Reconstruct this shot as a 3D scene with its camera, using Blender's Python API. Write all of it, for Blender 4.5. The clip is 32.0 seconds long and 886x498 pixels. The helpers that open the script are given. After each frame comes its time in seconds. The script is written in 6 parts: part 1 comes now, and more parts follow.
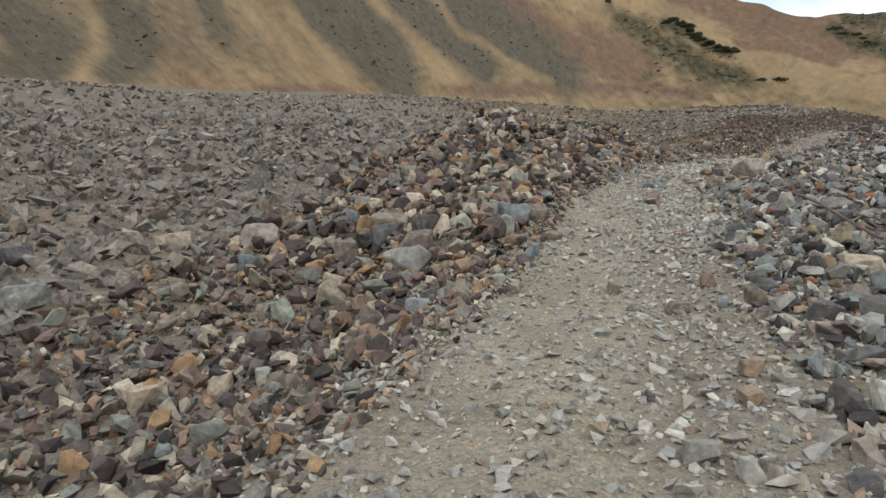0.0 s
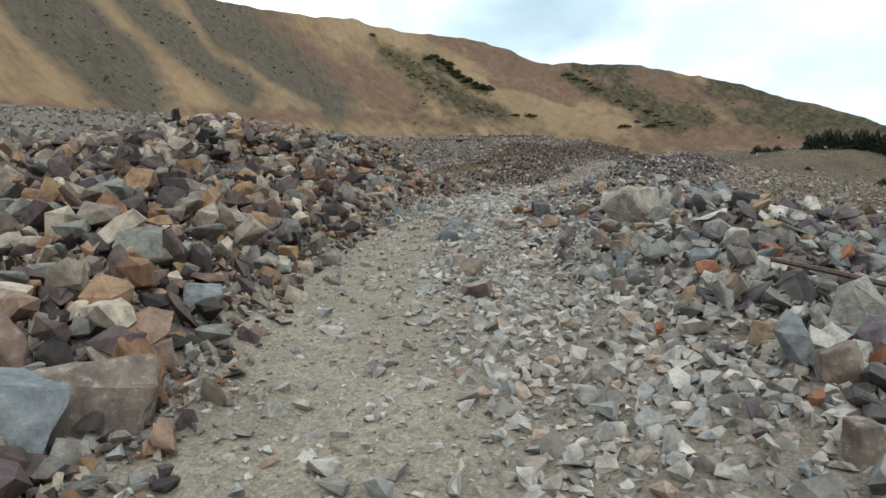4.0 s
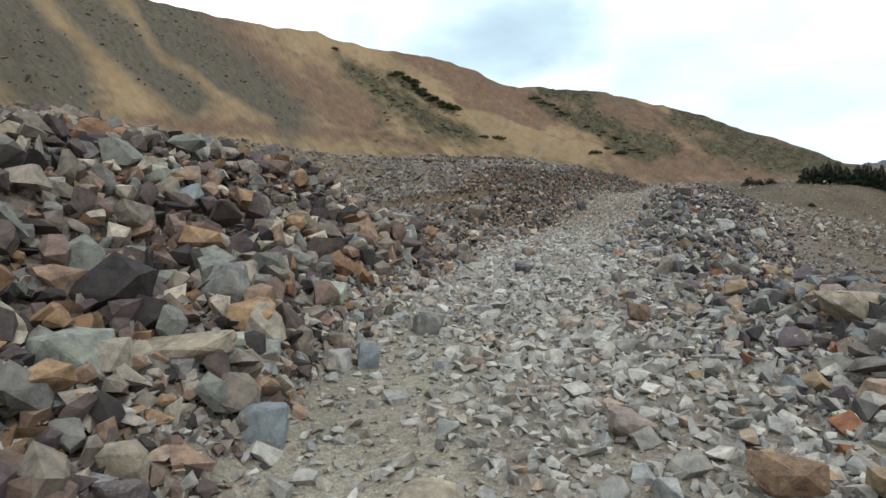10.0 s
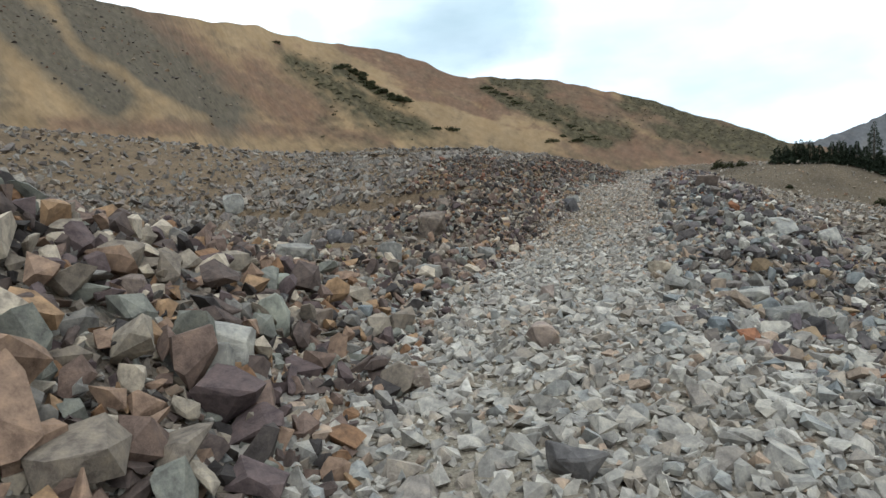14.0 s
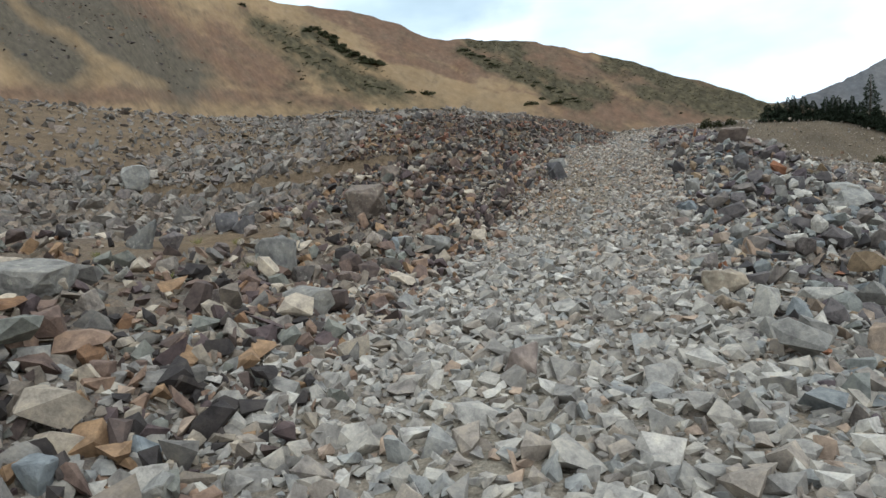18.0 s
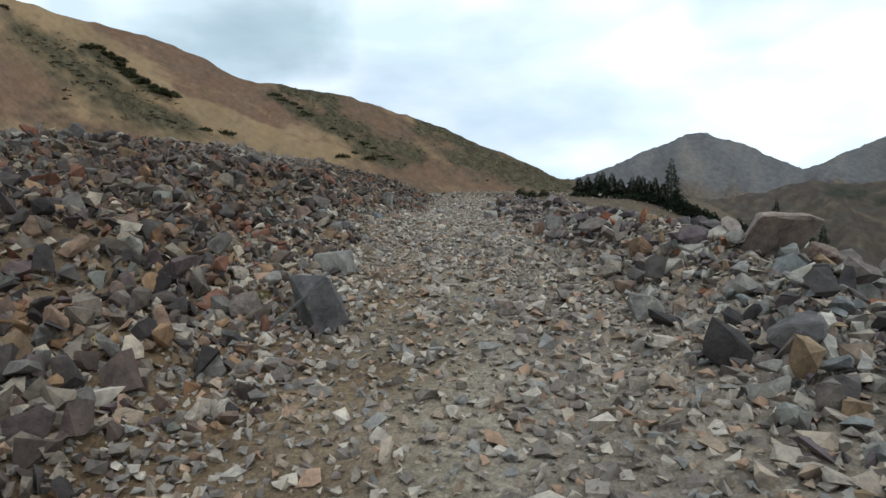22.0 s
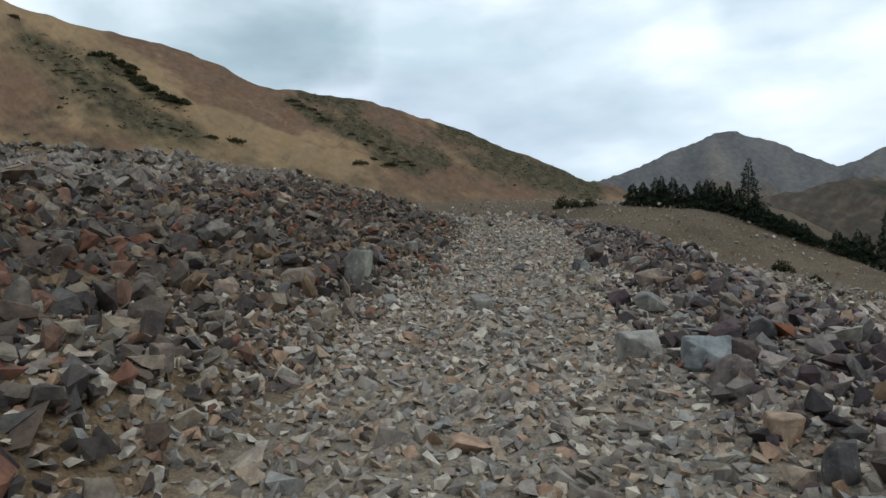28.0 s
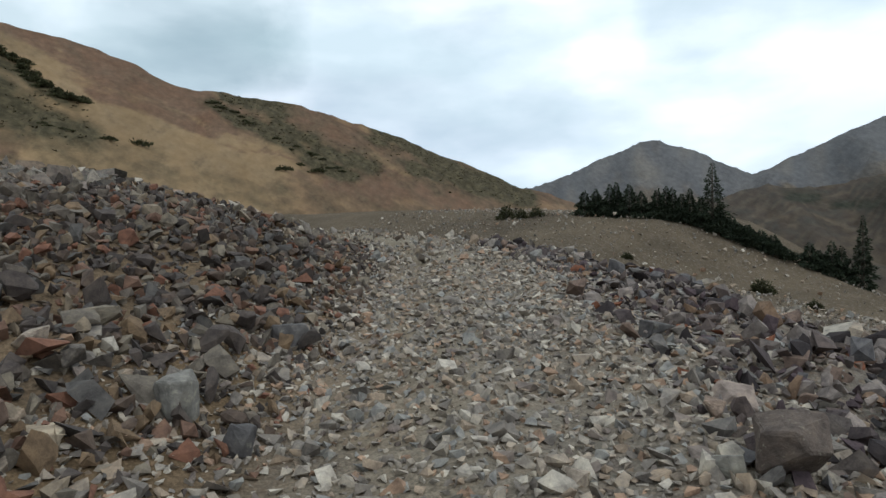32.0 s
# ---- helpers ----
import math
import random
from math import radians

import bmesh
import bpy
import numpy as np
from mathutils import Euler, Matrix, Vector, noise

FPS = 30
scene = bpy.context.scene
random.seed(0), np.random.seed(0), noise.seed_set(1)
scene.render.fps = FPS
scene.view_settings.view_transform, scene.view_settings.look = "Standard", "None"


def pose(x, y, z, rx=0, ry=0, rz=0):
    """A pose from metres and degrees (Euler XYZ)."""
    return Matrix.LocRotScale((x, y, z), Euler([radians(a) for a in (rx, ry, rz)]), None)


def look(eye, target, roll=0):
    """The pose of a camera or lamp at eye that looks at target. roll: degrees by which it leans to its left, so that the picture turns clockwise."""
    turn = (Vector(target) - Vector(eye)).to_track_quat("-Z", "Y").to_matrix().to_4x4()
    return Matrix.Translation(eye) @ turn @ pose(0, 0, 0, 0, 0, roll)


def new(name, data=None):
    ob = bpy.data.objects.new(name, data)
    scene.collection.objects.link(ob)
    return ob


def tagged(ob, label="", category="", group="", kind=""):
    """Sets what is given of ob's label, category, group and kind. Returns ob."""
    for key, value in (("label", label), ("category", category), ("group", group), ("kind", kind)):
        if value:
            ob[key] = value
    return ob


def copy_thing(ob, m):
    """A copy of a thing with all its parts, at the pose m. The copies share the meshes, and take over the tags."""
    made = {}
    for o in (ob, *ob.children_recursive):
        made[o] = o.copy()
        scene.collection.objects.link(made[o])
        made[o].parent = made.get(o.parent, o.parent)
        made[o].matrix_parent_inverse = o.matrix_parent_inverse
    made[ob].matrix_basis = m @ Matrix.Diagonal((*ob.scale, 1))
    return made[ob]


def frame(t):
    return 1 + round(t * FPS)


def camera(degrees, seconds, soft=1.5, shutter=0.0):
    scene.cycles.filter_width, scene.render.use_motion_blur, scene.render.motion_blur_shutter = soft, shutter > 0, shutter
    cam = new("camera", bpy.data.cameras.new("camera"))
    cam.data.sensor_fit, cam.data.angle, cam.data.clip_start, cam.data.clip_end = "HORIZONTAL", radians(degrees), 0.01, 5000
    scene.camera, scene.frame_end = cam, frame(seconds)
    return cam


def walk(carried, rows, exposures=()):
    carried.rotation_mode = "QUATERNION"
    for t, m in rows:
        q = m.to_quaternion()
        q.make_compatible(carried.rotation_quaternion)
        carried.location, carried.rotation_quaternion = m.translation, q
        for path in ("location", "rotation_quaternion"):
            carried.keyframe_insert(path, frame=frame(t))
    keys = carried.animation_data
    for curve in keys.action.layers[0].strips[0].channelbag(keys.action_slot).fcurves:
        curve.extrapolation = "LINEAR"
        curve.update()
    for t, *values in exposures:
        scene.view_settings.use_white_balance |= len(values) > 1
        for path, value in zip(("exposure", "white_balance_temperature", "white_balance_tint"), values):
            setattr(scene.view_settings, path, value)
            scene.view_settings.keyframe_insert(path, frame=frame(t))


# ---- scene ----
cam = camera(72, 32.0, 1.5)
PATH = [
    (0, (-1.958, -6.518, 0.567), (-2.714, -4.687, 0.289), -2.59),
    (0.5, (-2.320, -5.133, 0.480), (-2.968, -3.265, 0.176), -2.37),
    (1, (-2.587, -3.843, 0.447), (-3.131, -1.947, 0.119), -2.14),
    (1.5, (-2.769, -2.625, 0.425), (-3.212, -0.696, 0.137), -2.64),
    (2, (-2.830, -1.454, 0.410), (-3.187, 0.498, 0.166), -3.35),
    (2.5, (-2.918, -0.337, 0.434), (-3.176, 1.632, 0.199), -3.76),
    (3, (-2.937, 0.683, 0.462), (-3.114, 2.660, 0.221), -3.99),
    (3.5, (-2.958, 1.622, 0.470), (-3.048, 3.607, 0.245), -3.92),
    (5.5, (-3.166, 5.065, 0.777), (-3.188, 7.055, 0.583), -1.70),
    (6, (-3.178, 6.073, 0.817), (-3.235, 8.067, 0.682), -1.27),
    (6.5, (-3.234, 7.177, 0.878), (-3.321, 9.172, 0.764), -0.63),
    (7, (-3.310, 8.138, 0.929), (-3.424, 10.129, 0.779), 0.05),
    (7.5, (-3.399, 8.975, 0.993), (-3.526, 10.967, 0.877), 0.70),
    (8, (-3.443, 9.894, 1.066), (-3.563, 11.888, 0.972), 0.34),
    (8.5, (-3.518, 10.819, 1.130), (-3.595, 12.811, 0.977), 0.18),
    (9, (-3.578, 11.660, 1.172), (-3.587, 13.650, 0.975), 0.06),
    (9.5, (-3.510, 12.602, 1.201), (-3.480, 14.595, 1.040), -0.91),
    (10, (-3.465, 13.550, 1.257), (-3.387, 15.543, 1.105), -1.20),
    (10.5, (-3.475, 14.520, 1.266), (-3.332, 16.503, 1.053), -0.21),
    (11, (-3.308, 15.411, 1.294), (-3.173, 17.396, 1.090), -0.79),
    (11.5, (-3.151, 16.360, 1.354), (-3.041, 18.350, 1.183), -1.38),
    (12, (-3.039, 17.401, 1.412), (-2.936, 19.392, 1.258), -2.20),
    (12.5, (-2.950, 18.339, 1.469), (-2.843, 20.331, 1.327), -2.66),
    (13, (-2.872, 19.243, 1.528), (-2.736, 21.235, 1.402), -2.78),
    (13.5, (-2.787, 20.119, 1.583), (-2.601, 22.106, 1.459), -2.13),
    (14, (-2.651, 20.969, 1.597), (-2.439, 22.950, 1.421), -3.68),
    (14.5, (-2.453, 21.689, 1.582), (-2.219, 23.661, 1.345), -5.03),
    (15, (-2.288, 22.425, 1.595), (-1.964, 24.386, 1.373), -3.88),
    (15.5, (-2.082, 23.197, 1.627), (-1.697, 25.148, 1.418), -3.41),
    (17.5, (-1.395, 24.716, 1.469), (-1.094, 26.674, 1.196), -4.36),
    (18, (-1.280, 25.557, 1.496), (-1.017, 27.519, 1.210), -4.85),
    (18.5, (-1.064, 26.626, 1.487), (-0.758, 28.584, 1.218), -4.68),
    (19, (-0.715, 28.068, 1.469), (-0.296, 30.009, 1.232), -3.96),
    (19.5, (-0.273, 29.462, 1.517), (0.241, 31.384, 1.306), -3.76),
    (20, (0.324, 31.037, 1.559), (0.934, 32.932, 1.370), -4.33),
    (20.5, (0.889, 32.341, 1.562), (1.585, 34.210, 1.411), -4.08),
    (21, (1.526, 33.594, 1.657), (2.288, 35.437, 1.510), -3.54),
    (21.5, (2.106, 34.735, 1.744), (2.926, 36.551, 1.573), -2.32),
    (22, (2.669, 35.862, 1.798), (3.533, 37.660, 1.657), -0.47),
    (22.5, (3.243, 36.963, 1.872), (4.132, 38.751, 1.769), 0.15),
    (23, (3.752, 37.941, 1.950), (4.647, 39.726, 1.841), -0.77),
    (23.5, (4.329, 38.833, 2.077), (5.223, 40.622, 2.030), -0.70),
    (24, (4.772, 39.636, 2.178), (5.672, 41.421, 2.133), -1.57),
    (24.5, (5.205, 40.358, 2.254), (6.105, 42.144, 2.250), -0.81),
    (25, (5.574, 41.198, 2.384), (6.429, 43.004, 2.310), -2.98),
    (25.5, (5.926, 42.099, 2.443), (6.757, 43.916, 2.361), -3.72),
    (27.5, (7.023, 45.253, 2.720), (7.827, 47.081, 2.600), -1.53),
    (28, (7.424, 46.221, 2.787), (8.214, 48.054, 2.662), -1.44),
    (28.5, (7.849, 47.077, 2.864), (8.616, 48.920, 2.748), -1.80),
    (29, (8.345, 48.208, 2.924), (9.104, 50.054, 2.801), -2.18),
    (29.5, (8.791, 49.175, 2.931), (9.573, 51.003, 2.715), -2.04),
    (30, (9.276, 50.152, 2.931), (10.122, 51.954, 2.743), -0.30),
    (30.5, (9.845, 51.096, 3.008), (10.737, 52.881, 2.874), -0.48),
    (31, (10.445, 52.057, 3.029), (11.355, 53.831, 2.869), -1.32),
    (31.5, (10.986, 52.977, 3.087), (11.928, 54.735, 2.931), -1.78),
    (32, (11.516, 53.827, 3.187), (12.496, 55.567, 3.079), -1.74),
]
EXPOSURES = [(0, 0.12, 6100, 9), (1.5, 0.1, 5950, 8), (8, 0.08, 5850, 7), (15, 0.1, 5780, 7), (20, 0.05, 5750, 8), (23, -0.42, 5800, 7), (27, -0.52, 5800, 7), (29.5, -0.54, 5800, 7), (31, -0.4, 5850, 7), (32, -0.42, 5850, 7)]
walk(cam, [(t, look(eye, target, roll)) for t, eye, target, roll in PATH], EXPOSURES)

# ---- sky and light ----
SUN_ELEVATION, SUN_TURN = 52, 150
sun = new("sun", bpy.data.lights.new("sun", "SUN"))
sun.data.energy, sun.data.angle, sun.data.color = 1.1, radians(14), (1.0, 0.96, 0.9)
sun.matrix_world = pose(0, 0, 60, 90 - SUN_ELEVATION, 0, 180 - SUN_TURN)


def nodes_of(tree):
    """Small helpers to add and wire nodes of one tree."""
    def add(kind, **values):
        n = tree.nodes.new(kind)
        for key, v in values.items():
            if key in n.inputs:
                n.inputs[key].default_value = v
        return n

    def wire(a, b):
        tree.links.new(a, b)

    return add, wire


def ramp(tree, stops):
    n = tree.nodes.new("ShaderNodeValToRGB")
    e = n.color_ramp.elements
    while len(e) < len(stops):
        e.new(0.5)
    for k, (at, c) in zip(e, stops):
        k.position = at
        k.color = (*c, 1) if len(c) == 3 else c
    return n


def mixed(add, wire, factor, a, b, how="MIX"):
    n = add("ShaderNodeMix")
    n.data_type, n.blend_type = "RGBA", how
    for socket, value in (("Factor", factor), ("A", a), ("B", b)):
        if isinstance(value, (int, float)):
            n.inputs[socket].default_value = value
        elif isinstance(value, tuple):
            n.inputs[socket].default_value = (*value, 1)
        else:
            wire(value, n.inputs[socket])
    return n.outputs["Result"]


def make_world():
    world = bpy.data.worlds.new("sky")
    world.use_nodes = True
    scene.world = world
    tree = world.node_tree
    tree.nodes.clear()
    add, wire = nodes_of(tree)
    sky = add("ShaderNodeTexSky")
    sky.sky_type, sky.sun_disc = "NISHITA", False
    sky.sun_elevation, sky.sun_rotation = radians(SUN_ELEVATION), radians(SUN_TURN)
    sky.altitude = 3500
    coord = add("ShaderNodeTexCoord")
    mapping = add("ShaderNodeMapping")
    mapping.inputs["Scale"].default_value = (1.0, 1.0, 2.6)
    mapping.inputs["Rotation"].default_value = (0, 0, radians(-16))
    mapping.inputs["Location"].default_value = (3.1, 1.7, 0.35)
    wire(coord.outputs["Generated"], mapping.inputs["Vector"])
    big = add("ShaderNodeTexNoise", Scale=1.2, Detail=6.0, Roughness=0.5)
    fine = add("ShaderNodeTexNoise", Scale=2.2, Detail=8.0, Roughness=0.48)
    wire(mapping.outputs["Vector"], big.inputs["Vector"])
    wire(mapping.outputs["Vector"], fine.inputs["Vector"])
    cover = ramp(tree, [(0.34, (0.62, 0.62, 0.62)), (0.5, (0.98, 0.98, 0.98))])
    wire(big.outputs["Fac"], cover.inputs["Fac"])
    shade = ramp(tree, [(0.36, (10.9, 12.2, 12.5)), (0.45, (13.0, 13.9, 14.1)), (0.54, (16.6, 16.9, 16.9))])
    wire(fine.outputs["Fac"], shade.inputs["Fac"])
    mix = add("ShaderNodeMix")
    mix.data_type = "RGBA"
    wire(cover.outputs["Color"], mix.inputs["Factor"])
    wire(sky.outputs["Color"], mix.inputs["A"])
    wire(shade.outputs["Color"], mix.inputs["B"])
    # one grey cloud bank hangs over the long slope, a fainter one over the peaks
    wobble = add("ShaderNodeTexNoise", Scale=4.0, Detail=7.0, Roughness=0.55)
    wire(coord.outputs["Generated"], wobble.inputs["Vector"])
    split = add("ShaderNodeSeparateXYZ")
    wire(coord.outputs["Generated"], split.inputs["Vector"])

    def calc(how, a, b):
        n = add("ShaderNodeMath")
        n.operation = how
        for k, v in enumerate((a, b)):
            if isinstance(v, (int, float)):
                n.inputs[k].default_value = v
            else:
                wire(v, n.inputs[k])
        return n.outputs[0]

    turn = calc("ARCTAN2", split.outputs["X"], split.outputs["Y"])
    ragged = calc("MULTIPLY", calc("SUBTRACT", wobble.outputs["Fac"], 0.5), 0.45)
    colour = mix.outputs["Result"]
    for middle, wide, middle_high, high, tint in ((3.8, 15.3, 0.295, 0.115, (0.64, 0.70, 0.71)), (53.5, 6.5, 0.28, 0.07, (0.88, 0.90, 0.91))):
        u = calc("DIVIDE", calc("SUBTRACT", turn, radians(middle)), radians(wide))
        v = calc("DIVIDE", calc("SUBTRACT", split.outputs["Z"], middle_high), high)
        away = calc("ADD", calc("ADD", calc("POWER", calc("ABSOLUTE", u, 0.0), 4.0), calc("POWER", calc("ABSOLUTE", v, 0.0), 4.0)), calc("MULTIPLY", ragged, 6.0))
        veil = ramp(tree, [(0.2, (1, 1, 1)), (1.0, (0, 0, 0))])
        wire(away, veil.inputs["Fac"])
        colour = mixed(add, wire, veil.outputs["Color"], colour, mixed(add, wire, 1.0, colour, tint, "MULTIPLY"))
    back = add("ShaderNodeBackground", Strength=0.095)
    wire(colour, back.inputs["Color"])
    out = add("ShaderNodeOutputWorld")
    wire(back.outputs["Background"], out.inputs["Surface"])


make_world()


# ---- materials ----
def material(name, rough=0.9, gloss=0.2):
    m = bpy.data.materials.new(name)
    m.use_nodes = True
    m.node_tree.nodes.clear()
    add, wire = nodes_of(m.node_tree)
    bsdf = add("ShaderNodeBsdfPrincipled", Roughness=rough)
    bsdf.inputs["Specular IOR Level"].default_value = gloss
    out = add("ShaderNodeOutputMaterial")
    wire(bsdf.outputs["BSDF"], out.inputs["Surface"])
    return m, m.node_tree, add, wire, bsdf


BANK_TONES = [(0.0, (0.064, 0.057, 0.053)), (0.10, (0.193, 0.168, 0.139)), (0.21, (0.115, 0.093, 0.082)), (0.31, (0.259, 0.230, 0.188)), (0.40, (0.160, 0.122, 0.101)),
              (0.49, (0.166, 0.156, 0.141)), (0.57, (0.119, 0.095, 0.091)), (0.66, (0.226, 0.168, 0.127)), (0.74, (0.347, 0.307, 0.249)), (0.80, (0.182, 0.181, 0.158)),
              (0.86, (0.253, 0.181, 0.117)), (0.92, (0.085, 0.074, 0.067)), (0.965, (0.190, 0.125, 0.079))]
BERM_TONES = [(0.0, (0.073, 0.068, 0.066)), (0.10, (0.209, 0.201, 0.182)), (0.22, (0.123, 0.112, 0.107)), (0.33, (0.273, 0.262, 0.233)), (0.44, (0.161, 0.144, 0.128)),
              (0.54, (0.177, 0.184, 0.180)), (0.64, (0.128, 0.109, 0.111)), (0.72, (0.225, 0.187, 0.150)), (0.79, (0.358, 0.340, 0.300)), (0.86, (0.198, 0.201, 0.184)),
              (0.92, (0.251, 0.198, 0.137)), (0.97, (0.230, 0.128, 0.080))]
TRACK_TONES = [(0.0, (0.156, 0.147, 0.132)), (0.14, (0.306, 0.291, 0.256)), (0.28, (0.228, 0.218, 0.194)), (0.42, (0.389, 0.369, 0.321)), (0.54, (0.270, 0.226, 0.178)),
               (0.64, (0.240, 0.249, 0.238)), (0.74, (0.348, 0.321, 0.270)), (0.83, (0.479, 0.453, 0.396)), (0.90, (0.192, 0.166, 0.141)), (0.95, (0.336, 0.233, 0.156))]
BROWN_TONES = [(0.0, (0.133, 0.118, 0.095)), (0.14, (0.277, 0.247, 0.189)), (0.28, (0.198, 0.178, 0.144)), (0.40, (0.372, 0.342, 0.268)), (0.50, (0.264, 0.202, 0.131)),
               (0.60, (0.205, 0.207, 0.182)), (0.70, (0.313, 0.262, 0.189)), (0.80, (0.444, 0.406, 0.319)), (0.87, (0.151, 0.122, 0.099)), (0.93, (0.295, 0.187, 0.109))]
DARK_TONES = [(0.0, (0.038, 0.034, 0.032)), (0.14, (0.112, 0.095, 0.075)), (0.26, (0.064, 0.053, 0.047)), (0.37, (0.149, 0.131, 0.103)), (0.47, (0.094, 0.067, 0.049)),
              (0.56, (0.089, 0.088, 0.083)), (0.64, (0.178, 0.119, 0.064)), (0.71, (0.206, 0.178, 0.132)), (0.77, (0.053, 0.044, 0.040)), (0.83, (0.165, 0.092, 0.060)), (0.89, (0.185, 0.080, 0.046)), (0.96, (0.246, 0.200, 0.140))]
SCREE_TONES = [(at, tuple(0.5 * v + 0.5 * m for v, m in zip(c, (0.165, 0.150, 0.126)))) for at, c in BANK_TONES]
SLOPE_TONES = [(at, tuple(0.6 * v + 0.4 * m for v, m in zip(c, (0.135, 0.108, 0.070)))) for at, c in BANK_TONES]
ROCK_TONES = BANK_TONES


def rock_material(name, per, tones, lichen=0.0, mottle=11.0):
    """Broken volcanic stone. per: 'island' for joined stones, 'object' for single ones."""
    m, tree, add, wire, bsdf = material(name)
    if per == "island":
        pick = add("ShaderNodeNewGeometry").outputs["Random Per Island"]
    else:
        pick = add("ShaderNodeObjectInfo").outputs["Random"]
    tone = ramp(tree, tones)
    tone.color_ramp.interpolation = "CONSTANT" if per == "island" else "LINEAR"
    wire(pick, tone.inputs["Fac"])
    where = add("ShaderNodeNewGeometry").outputs["Position"] if per == "island" else add("ShaderNodeTexCoord").outputs["Object"]
    patch = add("ShaderNodeTexNoise", Scale=mottle, Detail=6.0, Roughness=0.65)
    grain = add("ShaderNodeTexNoise", Scale=mottle * 6, Detail=5.0, Roughness=0.65)
    wire(where, patch.inputs["Vector"])
    wire(where, grain.inputs["Vector"])
    dust = ramp(tree, [(0.34, (0.60, 0.58, 0.58)), (0.5, (0.98, 0.96, 0.94)), (0.66, (1.30, 1.25, 1.16))])
    wire(patch.outputs["Fac"], dust.inputs["Fac"])
    c = mixed(add, wire, 1.0, tone.outputs["Color"], dust.outputs["Color"], "MULTIPLY")
    speck = ramp(tree, [(0.36, (0.90, 0.90, 0.90)), (0.64, (1.10, 1.10, 1.10))])
    wire(grain.outputs["Fac"], speck.inputs["Fac"])
    c = mixed(add, wire, 1.0, c, speck.outputs["Color"], "MULTIPLY")
    if lichen:
        spots = add("ShaderNodeTexNoise", Scale=mottle * 2.2, Detail=5.0, Roughness=0.75)
        wire(where, spots.inputs["Vector"])
        mask = ramp(tree, [(0.62 - 0.13 * lichen, (0, 0, 0)), (0.80 - 0.14 * lichen, (0.8, 0.8, 0.8))])
        wire(spots.outputs["Fac"], mask.inputs["Fac"])
        c = mixed(add, wire, mask.outputs["Color"], c, (0.42, 0.40, 0.30))
    wire(c, bsdf.inputs["Base Color"])
    chips = add("ShaderNodeBump", Strength=0.6, Distance=0.25 / mottle)
    wire(patch.outputs["Fac"], chips.inputs["Height"])
    bump = add("ShaderNodeBump", Strength=0.3, Distance=0.01)
    wire(grain.outputs["Fac"], bump.inputs["Height"])
    wire(chips.outputs["Normal"], bump.inputs["Normal"])
    wire(bump.outputs["Normal"], bsdf.inputs["Normal"])
    return m


